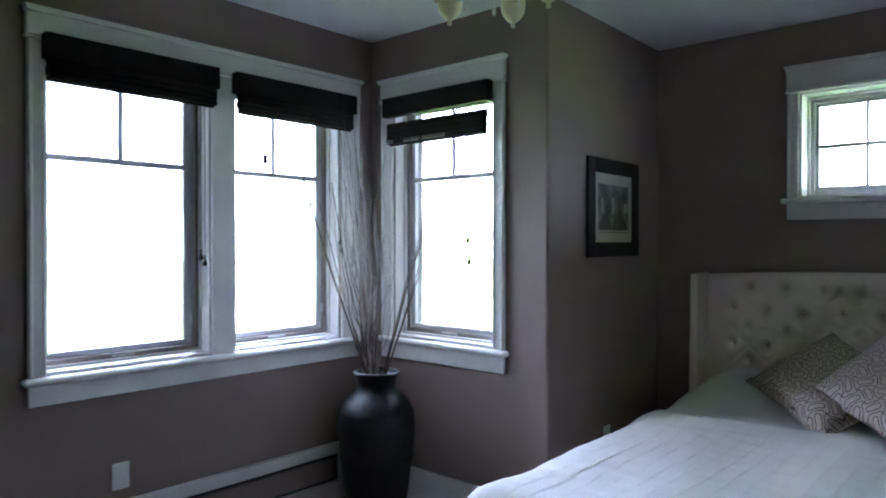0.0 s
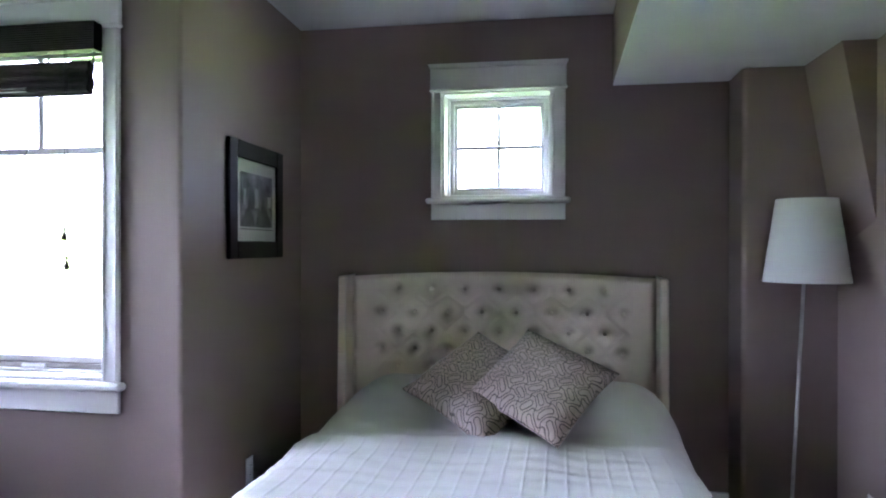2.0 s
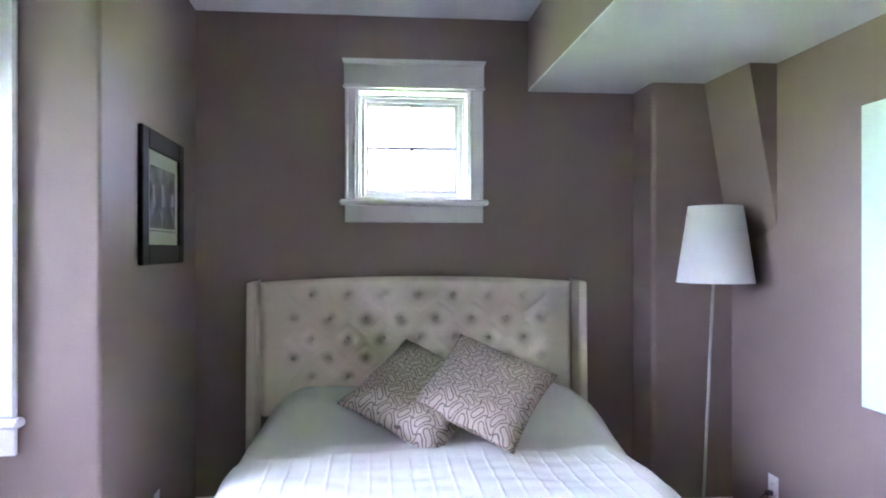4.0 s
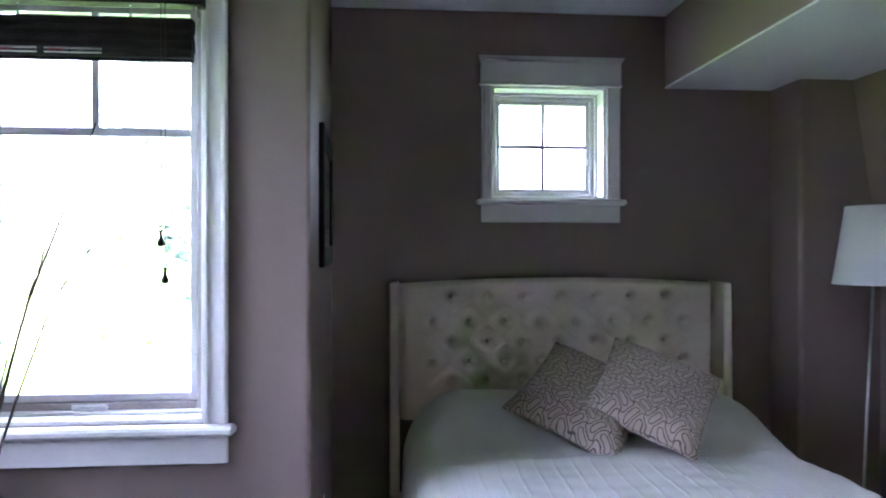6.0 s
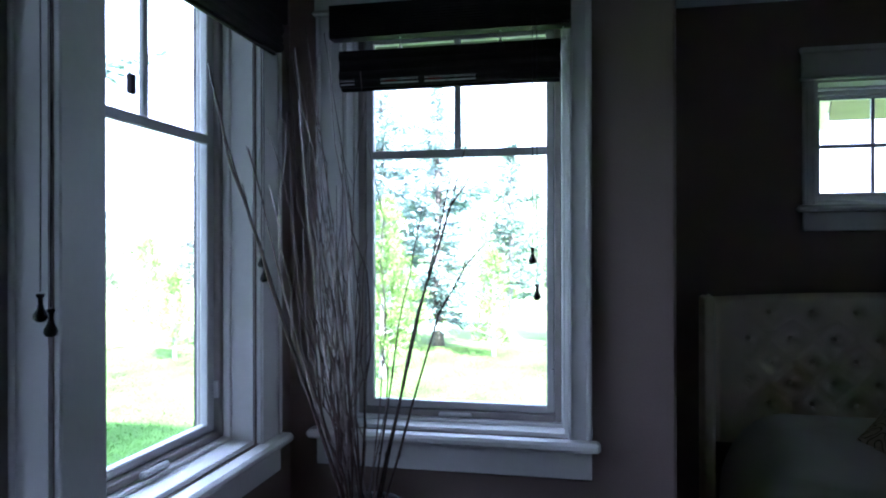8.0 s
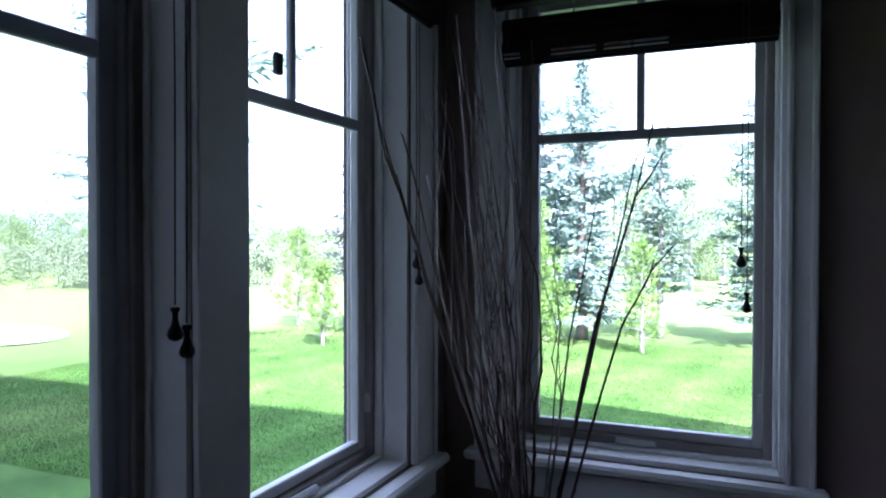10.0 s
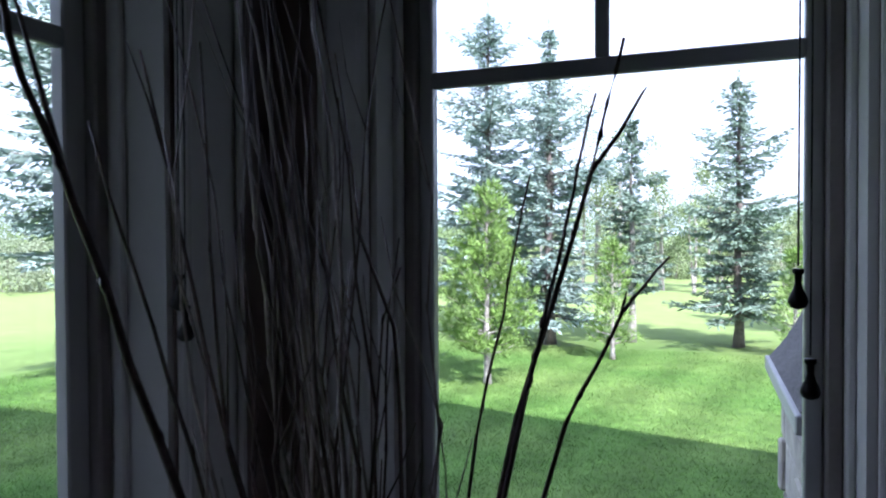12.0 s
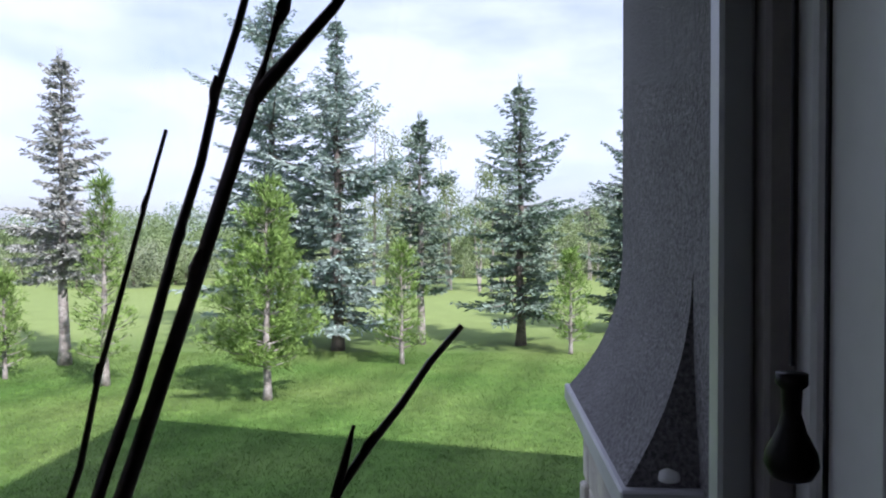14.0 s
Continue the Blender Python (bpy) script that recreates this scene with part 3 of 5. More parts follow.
for edge in (0.0, 1.0):
    bm = bmesh.new()
    tube(bm, [duvet_point(edge, k / 60) for k in range(61)], [0.007] * 61, 6)
    part("hem", bm, COTTON, duvet, smooth=True)


def cushion(at, lean, turn, size, label):
    """A square cushion puffed in the middle, standing on a corner edge and leaning back."""
    ob = thing("throw_pillow", label, "pillow", "throw pillows on the bed")
    n = 26

    def side(sign):
        def fn(u, v):
            a, b = u * 2 - 1, v * 2 - 1
            pinch = 1 - 0.07 * (1 - b * b) * a * a
            pinch2 = 1 - 0.07 * (1 - a * a) * b * b
            h = 0.5 * size * 0.34 * max(0.0, (1 - a ** 4) * (1 - b ** 4)) ** 0.6
            w = 0.008 * noise.noise(Vector((a * 3, b * 3, sign * 4))) + 0.005 * noise.noise(Vector((a * 9, b * 5, sign * 7)))
            return (a * size / 2 * pinch, b * size / 2 * pinch2, sign * (h + (w if h > 0.01 else 0)))
        return fn

    for sign, nm in ((1, "front_cover"), (-1, "back_cover")):
        sheet(nm, side(sign), n, n, CUSHION, ob)
    bm = bmesh.new()
    ring = []
    for k in range(4 * 10):
        e, t = divmod(k, 10)
        t = t / 10 * 2 - 1
        q = size / 2 * (1 - 0.07 * (1 - t * t))
        ring.append(((t * size / 2, -q), (q, t * size / 2), (-t * size / 2, q), (-q, -t * size / 2))[e])
    ring.append(ring[0])
    tube(bm, [(x, y, 0) for x, y in ring], [0.004] * len(ring), 6, cap=False)
    part("piping", bm, CUSHION, ob, smooth=True)
    ob.matrix_basis = Matrix.Translation(at) @ pose(0, 0, 0, lean, 0, 0) @ pose(0, 0, 0, 0, 0, turn)
    return ob


cushion((2.268, 0.655, 0.812), 35, -38, 0.485, "taupe embroidered throw pillow leaning on the headboard")
cushion((2.540, 0.585, 0.840), 38, -33, 0.465, "taupe embroidered throw pillow lying over its twin")


def build_floor_lamp():
    lamp = thing("floor_lamp", "slim metal floor lamp with a white tapered shade beside the bed", "lamp", at=(3.575, 0.78, 0.0))
    part("base_plate", lathe(bmesh.new(), [(0.0, 0.0), (0.135, 0.0), (0.14, 0.006), (0.135, 0.018), (0.02, 0.024), (0.0, 0.026)], sides=36), STEEL, lamp, "round nickel base", True)
    bm = bmesh.new()
    tube(bm, [(0, 0, 0.02), (0.028, 0, 0.6), (0.066, 0, 1.40)], [0.007, 0.007, 0.007], 10)
    part("pole", bm, STEEL, lamp, smooth=True)
    bm = lathe(bmesh.new(), [(0.172, 0.0), (0.120, 0.352), (0.117, 0.352), (0.169, 0.0), (0.172, 0.0)], (0.07, 0, 1.272), 48)
    part("shade", bm, SHADE, lamp, "white fabric shade", True)
    bm = bmesh.new()
    for k in range(3):
        a = k * math.tau / 3 + 0.4
        tube(bm, [(0.07, 0, 1.56), (0.07 + 0.119 * math.cos(a), 0.119 * math.sin(a), 1.60)], [0.002, 0.002], 5)
    tube(bm, [(0.07, 0, 1.38), (0.07, 0, 1.565)], [0.004, 0.004], 6)
    part("shade_carrier", bm, STEEL, lamp)
    bm = lathe(bmesh.new(), [(0.0, 1.53), (0.02, 1.525), (0.03, 1.50), (0.02, 1.46), (0.013, 1.44), (0.013, 1.40), (0.0, 1.40)], (0.07, 0, 0), 16)
    part("bulb", bm, PLATE, lamp, smooth=True)


build_floor_lamp()


def build_picture():
    """Dark frame on the niche wall, facing +x."""
    pic = thing("framed_picture", "black-framed grey landscape print with ivory mat on the wall", "picture", at=(1.2065, 0.664, 1.627))
    pic.rotation_euler.z = radians(1.45)
    w, h, b = 0.30, 0.262, 0.078
    for nm, q in (("frame_side", (-w, -w + b, -h, h)), ("frame_side", (w - b, w, -h, h)), ("frame_rail", (-w + b, w - b, h - b, h)), ("frame_rail", (-w + b, w - b, -h, -h + b))):
        part(nm, cube(0.001, 0.021, q[0], q[1], q[2], q[3], 0.004), DARKWOOD, pic)
    part("mat_board", cube(0.002, 0.010, -w + b, w - b, -h + b, h - b), MATBOARD, pic)
    m = material("grey_landscape_print", (0.33, 0.33, 0.33), 0.7, scale=11, color2=(0.055, 0.055, 0.06), grain=0.25, grain_scale=60)
    part("print", cube(0.010, 0.0125, -0.178, 0.178, -0.118, 0.126), m, pic, "grey misty mountain scene")
    dark = material("dark_print_ink", (0.06, 0.06, 0.062), 0.7, scale=16, color2=(0.14, 0.14, 0.14))
    pale = material("pale_print_ink", (0.45, 0.45, 0.43), 0.7, scale=16)
    for y0, y1, z0, z1 in ((-0.11, -0.04, -0.04, 0.07), (0.035, 0.10, -0.04, 0.055), (-0.176, -0.02, -0.115, -0.02), (-0.03, 0.176, -0.115, -0.01)):
        bm = bmesh.new()
        n = 14
        lo = [bm.verts.new((0.0130, y0 + (y1 - y0) * k / n, z0 + 0.008 * math.sin(k * 2.1))) for k in range(n + 1)]
        hi = [bm.verts.new((0.0130, y0 + (y1 - y0) * k / n, z0 + (z1 - z0) * (1 - abs(2 * k / n - 1) ** 1.4) + 0.006 * math.sin(k * 3.7))) for k in range(n + 1)]
        for k in range(n):
            bm.faces.new((lo[k], lo[k + 1], hi[k + 1], hi[k]))
        part("printed_shape", bm, dark, pic)
    for y0, y1, z0, z1 in ((-0.03, 0.01, -0.03, 0.06), (-0.15, -0.125, -0.02, 0.05), (0.12, 0.16, -0.02, 0.03)):
        part("printed_shape", cube(0.0126, 0.0129, y0, y1, z0, z1), pale, pic)
    part("printed_line", cube(0.010, 0.0128, -0.178, 0.178, -0.131, -0.127), dark, pic)
    clear = part("glazing", cube(0.0145, 0.0160, -w + b - 0.002, w - b + 0.002, -h + b - 0.002, h - b + 0.002), GLASS, pic)
    clear.visible_shadow = False


build_picture()

canvas = thing("canvas_picture", "pale mint stretched canvas on the wall", "picture", at=(RIGHT, -0.5, 1.40))
part("canvas", cube(-0.028, -0.008, -0.57, 0.57, -0.545, 0.545, 0.006, 2), MINT, canvas)
part("stretcher", cube(-0.008, -0.001, -0.54, 0.54, -0.52, 0.52), MATBOARD, canvas)


def wall_plate(name, label, m, slots):
    """A cover plate 7 by 11.5 cm; built facing +x."""
    ob = thing(name, label, "outlet", "wall plates")
    part("plate", cube(0.0, 0.006, -0.037, 0.037, -0.0575, 0.0575, 0.003, 2), PLATE, ob)
    if slots:
        for z in (-0.02, 0.02):
            part("socket", cube(0.006, 0.0075, -0.016, 0.016, z - 0.014, z + 0.014, 0.0005), PLATE, ob)
            for y in (-0.006, 0.006):
                part("slot", cube(0.0074, 0.0078, y - 0.001, y + 0.001, z - 0.005, z + 0.005), DARK_SLOT, ob)
    part("screw", cube(0.006, 0.0072, -0.003, 0.003, -0.003, 0.003, 0.001), PLATE, ob)
    ob.matrix_basis = m
    return ob


wall_plate("blank_wall_plate", "blank white cover plate on the wall below the window", pose(0, -1.472, 0.432), False)
wall_plate("electrical_outlet", "white electrical outlet low on the niche wall", pose(1.2085, 0.60, 0.395, 0, 0, 1.45), True)
wall_plate("electrical_outlet", "white electrical outlet with the lamp plug in it", pose(RIGHT, 0.665, 0.355, 0, 0, 180), True)
plug = thing("lamp_plug", "black plug and cable of the floor lamp", "plug", at=(RIGHT - 0.008, 0.665, 0.335))
part("plug_body", cube(-0.03, 0.0, -0.013, 0.013, -0.011, 0.011, 0.004), CORD, plug)
bm = bmesh.new()
tube(bm, [(-0.03, 0, 0), (-0.06, 0.005, -0.03), (-0.07, 0.02, -0.2), (-0.10, 0.04, -0.325), (-0.2, 0.09, -0.331), (-0.277, 0.115, -0.32)], [0.003] * 6, 6)
part("cable", bm, CORD, plug, smooth=True)

heater = thing("baseboard_heater", "white baseboard heater along the wall under the windows", "heater", at=(0.018, -1.10, 0.0))
part("hood", cube(0.0, 0.034, -0.9, 0.82, 0.272, 0.333, 0.006, 2), TRIM, heater)
part("back_panel", cube(0.0, 0.008, -0.9, 0.82, 0.0, 0.272), DARK_SLOT, heater)
part("front_panel", cube(0.008, 0.03, -0.9, 0.82, 0.008, 0.122, 0.004), TRIM, heater)
part("fin_block", cube(0.008, 0.022, -0.88, 0.80, 0.14, 0.25), PAINT, heater)
for y in (-0.9, 0.815):
    part("end_cap", cube(0.0005, 0.0335, y - 0.002, y + 0.006, 0.0, 0.334, 0.002), TRIM, heater)


# ---- blinds ----
def blind(label, along, u0, u1, v_top, v_bot, s_top, s_bot, inset, stickers):
    """Woven blind pulled up: a valance in front and the gathered folds under it."""
    ob = thing("window_blind", label, "blind", "dark woven blinds")

    def place(bm):
        if along == "y":
            for v in bm.verts:
                v.co = Vector((-v.co.y, v.co.x, v.co.z))
        return bm

    def strip(a, b, profile):
        bm = bmesh.new()
        l_ = [bm.verts.new((a, w, z)) for w, z in profile]
        r_ = [bm.verts.new((b, w, z)) for w, z in profile]
        n = len(profile)
        for i in range(n):
            bm.faces.new((l_[i], l_[(i + 1) % n], r_[(i + 1) % n], r_[i]))
        bm.faces.new(l_[::-1])
        bm.faces.new(r_)
        bmesh.ops.recalc_face_normals(bm, faces=bm.faces)
        return bm

    def slatted(w_in, w_out, top, bot, bulge):
        n = max(6, int((top - bot) / 0.008))
        out = []
        for k in range(n + 1):
            t = k / n
            w = w_out - bulge * math.sin(math.pi * t)
            out += [(w - 0.0022, top - (top - bot) * (t - 0.25 / n)), (w + 0.0006, top - (top - bot) * min(1.0, t + 0.3 / n))]
        return [(w_in, top)] + out + [(w_in, bot)]

    part("valance", place(strip(u0, u1, slatted(-0.028, -0.075, v_top, v_bot, 0.0))), BAMBOO, ob)
    part("headrail", place(cube(u0 + 0.01, u1 - 0.01, -0.06, -0.0265, v_top - 0.045, v_top - 0.004)), BAMBOO, ob)
    folds = 4
    for k in range(folds):
        t0, t1 = k / folds, (k + 1) / folds
        z1, z0 = s_top - (s_top - s_bot) * t0, s_top - (s_top - s_bot) * t1 - (0.006 if k < folds - 1 else 0)
        sh = 0.004 * (k % 2)
        part("fold", place(strip(u0 + inset + sh, u1 - inset - sh * 0.5, slatted(-0.029 - sh, -0.062 - sh, z1, z0, 0.008))), BAMBOO, ob)
    part("bottom_rail", place(cube(u0 + inset + 0.002, u1 - inset - 0.002, -0.052, -0.036, s_bot - 0.008, s_bot + 0.006, 0.003)), BAMBOO, ob)
    if v_bot > s_top:
        for f in (0.3, 0.72, 0.97):
            u = u0 + (u1 - u0) * f
            part("lift_cord", place(cube(u - 0.002, u + 0.002, -0.05, -0.046, s_top - 0.01, v_bot + 0.02)), STICKER, ob)
            part("cord_ring", place(cube(u - 0.008, u + 0.008, -0.053, -0.044, s_top - 0.002, s_top + 0.010, 0.003)), STICKER, ob)
    for a, b, red in stickers:
        part("sticker", place(cube(a, b, -0.0735, -0.0725, s_bot + 0.006, s_bot + 0.022)), STICKER, ob, "white care label")
        if red:
            part("sticker_print", place(cube(a + 0.012, a + 0.055, -0.0742, -0.0737, s_bot + 0.010, s_bot + 0.018)), STICKER_RED, ob)
    return ob


blind("dark brown woven blind drawn up over the casement", "y", -1.785, -1.035, 2.262, 2.165, 2.185, 2.085, 0.012, [])
blind("dark brown woven blind drawn up beside the corner", "y", -0.945, -0.182, 2.262, 2.165, 2.185, 2.075, 0.022, [])
blind("dark brown woven blind with paper labels, hanging in two tiers", "x", 0.166, 0.918, 2.250, 2.148, 2.108, 1.993, 0.030, [(0.205, 0.25, False), (0.335, 0.455, True), (0.475, 0.545, True), (0.548, 0.635, False)])


def cord_pull(x, y, z, top, label):
    """A dark turned tassel on its cord."""
    ob = thing("blind_cord_pull", label, "cord pull", "blind cord pulls", at=(x, y, z))
    prof = [(0.0, 0.030), (0.0085, 0.030), (0.0085, 0.024), (0.0055, 0.021), (0.005, 0.008), (0.008, -0.002), (0.0135, -0.013), (0.0145, -0.020), (0.011, -0.027), (0.004, -0.030), (0.0, -0.0305)]
    part("tassel", lathe(bmesh.new(), [(r * 0.8, q * 0.82) for r, q in prof], sides=18), DARKWOOD, ob, smooth=True)
    bm = bmesh.new()
    tube(bm, [(0, 0, 0.028), (0.001, 0.001, (top - z) / 2), (0, 0, top - z)], [0.0013] * 3, 5)
    part("cord", bm, CORD, ob)


cord_pull(0.040, -1.116, 1.384, 2.10, "dark turned cord pull hanging by the mullion")
cord_pull(0.044, -1.097, 1.356, 2.10, "dark turned cord pull hanging by the mullion")
cord_pull(0.032, -0.271, 1.455, 2.10, "dark turned cord pull hanging in the corner")
cord_pull(0.036, -0.264, 1.412, 2.10, "dark turned cord pull hanging in the corner")
cord_pull(0.806, -0.088, 1.464, 2.16, "dark turned cord pull hanging before the pane")
cord_pull(0.819, -0.092, 1.356, 2.16, "dark turned cord pull hanging before the pane")


# ---- vase and twigs ----
VX, VY = 0.36, -0.30
vase = thing("floor_vase", "tall black glazed pottery vase in the corner", "vase", at=(VX, VY, 0.0))
prof = [(0.0, 0.0), (0.135, 0.0), (0.145, 0.012), (0.165, 0.14), (0.192, 0.36), (0.202, 0.47), (0.196, 0.55), (0.165, 0.615), (0.115, 0.655), (0.098, 0.68), (0.097, 0.715), (0.106, 0.742), (0.118, 0.755)]
part("body", lathe(bmesh.new(), prof + [(0.102, 0.757), (0.088, 0.72), (0.09, 0.66), (0.15, 0.60), (0.18, 0.47), (0.15, 0.1), (0.0, 0.03)], sides=56), CERAMIC, vase, smooth=True)
part("rim", lathe(bmesh.new(), [(0.100, 0.751), (0.112, 0.750), (0.121, 0.757), (0.121, 0.766), (0.112, 0.771), (0.100, 0.766), (0.100, 0.751)], sides=56), CERAMIC, vase, smooth=True)
for z in (0.33, 0.56):
    part("band", lathe(bmesh.new(), [(0.187 if z < 0.4 else 0.187, z - 0.008), (0.194 if z < 0.4 else 0.193, z), (0.187 if z < 0.4 else 0.186, z + 0.008)], sides=56), CERAMIC, vase, smooth=True)

twigs = thing("twig_arrangement", "dry dark twigs standing in the tall vase", "twigs", at=(VX, VY, 0.10))
rng = random.Random(7)


def stem(tip, foot, radius, mat, kinks=1.0, side_twigs=0):
    """A thin crooked branch from the vase's inside to its tip; joints swell slightly."""
    a, b = Vector(foot), Vector(tip)
    mouth = Vector((foot[0] * 0.5 + (tip[0]) * 0.16, foot[1] * 0.5 + tip[1] * 0.16, 0.66))
    if Vector((mouth.x, mouth.y)).length > 0.075:
        k = 0.075 / Vector((mouth.x, mouth.y)).length
        mouth.x, mouth.y = mouth.x * k, mouth.y * k
    pts, rad = [a, mouth], [radius, radius]
    n = 9
    bend = Vector((rng.uniform(-1, 1), rng.uniform(-1, 1), 0)) * 0.03 * kinks
    for k in range(1, n + 1):
        t = k / n
        p = mouth.lerp(b, t) + bend * math.sin(math.pi * t)
        if k < n:
            p += Vector((rng.uniform(-1, 1), rng.uniform(-1, 1), rng.uniform(-1, 1))) * 0.007 * kinks
        pts.append(p)
        rad.append(radius * (1 - 0.68 * t))
    bm = bmesh.new()
    tube(bm, pts, rad, 7)
    # buds at the joints
    for k in range(3, len(pts) - 1):
        d = (pts[k] - pts[k - 1]).normalized()
        off = Vector((rng.uniform(-1, 1), rng.uniform(-1, 1), 0.3)).normalized()
        tube(bm, [pts[k] - d * 0.006, pts[k] + off * rad[k] * 0.7, pts[k] + d * 0.009 + off * rad[k] * 0.9], [rad[k] * 1.04, rad[k] * 1.05, rad[k] * 0.35], 6)
    for s in range(side_twigs):
        k = rng.randint(4, len(pts) - 3)
        d = (pts[k + 1] - pts[k]).normalized()
        off = Vector((rng.uniform(-1, 1), rng.uniform(-1, 1), 0.1)).normalized()
        q = pts[k] + d * rng.uniform(0.08, 0.22) + off * rng.uniform(0.03, 0.07)
        mid = pts[k].lerp(q, 0.5) + off * 0.008
        tube(bm, [pts[k], mid, q], [rad[k] * 0.65, rad[k] * 0.5, rad[k] * 0.28], 6)
    part("twig", bm, mat, twigs, smooth=True)


def local(x, y, z):
    return (x - VX, y - VY, z - 0.10)


def stem_path(points, radius, mat, fork=None):
    """A twig along given points of the room, with an optional forked end."""
    pts = [Vector(local(*p)) for p in points]
    fine = []
    for a, b in zip(pts, pts[1:]):
        for k in range(4):
            j = Vector((rng.uniform(-1, 1), rng.uniform(-1, 1), 0)) * (0.0025 if k else 0.0)
            fine.append(a.lerp(b, k / 4) + j)
    fine.append(pts[-1])
    n = len(fine) - 1
    rad = [radius * (1 - 0.6 * k / n) for k in range(n + 1)]
    bm = bmesh.new()
    tube(bm, fine, rad, 8)
    for k in range(3, n, 2):
        d = (fine[k] - fine[k - 1]).normalized()
        off = Vector((rng.uniform(-1, 1), rng.uniform(-1, 1), 0.3)).normalized()
        tube(bm, [fine[k] - d * 0.006, fine[k] + off * rad[k] * 0.6, fine[k] + d * 0.008 + off * rad[k]], [rad[k] * 1.03, rad[k] * 1.08, rad[k] * 0.35], 6)
    if fork:
        f = [Vector(local(*p)) for p in fork]
        tube(bm, f, [radius * (0.62 - 0.4 * k / (len(f) - 1)) for k in range(len(f))], 7)
    part("twig", bm, mat, twigs, smooth=True)


# the few that stand out before the tall window
stem_path([(0.37, -0.29, 0.12), (0.385, -0.26, 0.76), (0.471, -0.15, 1.29), (0.558, -0.08, 1.617), (0.592, -0.005, 1.81)], 0.0060, BARK, [(0.558, -0.08, 1.617), (0.591, -0.05, 1.67), (0.618, -0.025, 1.725), (0.624, -0.02, 1.735)])
stem_path([(0.36, -0.30, 0.12), (0.378, -0.265, 0.76), (0.486, -0.178, 1.308), (0.510, -0.129, 1.452), (0.534, -0.086, 1.585), (0.558, -0.041, 1.728)], 0.0044, BARK)
stem_path([(0.35, -0.29, 0.12), (0.357, -0.22, 0.76), (0.377, -0.03, 1.225), (0.404, 0.025, 1.40), (0.431, 0.095, 1.63)], 0.0040, BARK)
stem_path([(0.38, -0.30, 0.12), (0.40, -0.265, 0.76), (0.535, -0.15, 1.29), (0.596, -0.07, 1.425), (0.655, -0.02, 1.50)], 0.0046, BARK, [(0.594, -0.072, 1.42), (0.600, -0.066, 1.445), (0.602, -0.062, 1.455)])
# those leaning to the other window
stem_path([(0.34, -0.31, 0.12), (0.325, -0.345, 0.76), (0.20, -0.455, 1.25), (0.123, -0.515, 1.56), (0.075, -0.545, 1.727), (0.055, -0.555, 1.85), (0.035, -0.565, 1.95)], 0.0062, BARK, [(0.123, -0.515, 1.56), (0.085, -0.52, 1.68), (0.062, -0.525, 1.76), (0.05, -0.53, 1.80)])
stem_path([(0.34, -0.30, 0.12), (0.318, -0.335, 0.76), (0.185, -0.40, 1.22), (0.10, -0.42, 1.50), (0.06, -0.44, 1.66)], 0.0040, BARK)
stem_path([(0.35, -0.30, 0.12), (0.322, -0.31, 0.76), (0.145, -0.325, 1.30), (0.06, -0.32, 1.62), (0.015, -0.318, 1.773)], 0.0042, BARK, [(0.06, -0.32, 1.62), (0.045, -0.335, 1.70), (0.025, -0.35, 1.775)])
stem_path([(0.35, -0.31, 0.12), (0.325, -0.32, 0.76), (0.235, -0.335, 1.30), (0.20, -0.34, 1.62), (0.18, -0.344, 1.90)], 0.0042, BARK_PALE)
# the dense upright bundle
for k in range(40):
    a, rr = rng.uniform(0, math.tau), 0.17 * math.sqrt(rng.random())
    x, y = 0.235 + rr * math.cos(a), VY + 0.02 + rr * math.sin(a)
    x, y = max(x, 0.06), min(y, -0.07)
    x = min(x, 0.375 - 0.45 * (y + 0.3))
    z = rng.uniform(1.5, 2.12) if rng.random() > 0.2 else rng.uniform(1.25, 1.6)
    stem(local(x, y, z), (rng.uniform(-0.07, 0.03), rng.uniform(-0.07, 0.05), 0.0), rng.uniform(0.0025, 0.0045), BARK if rng.random() < 0.6 else BARK_PALE, 1.8, rng.choice((0, 1, 1, 2)))


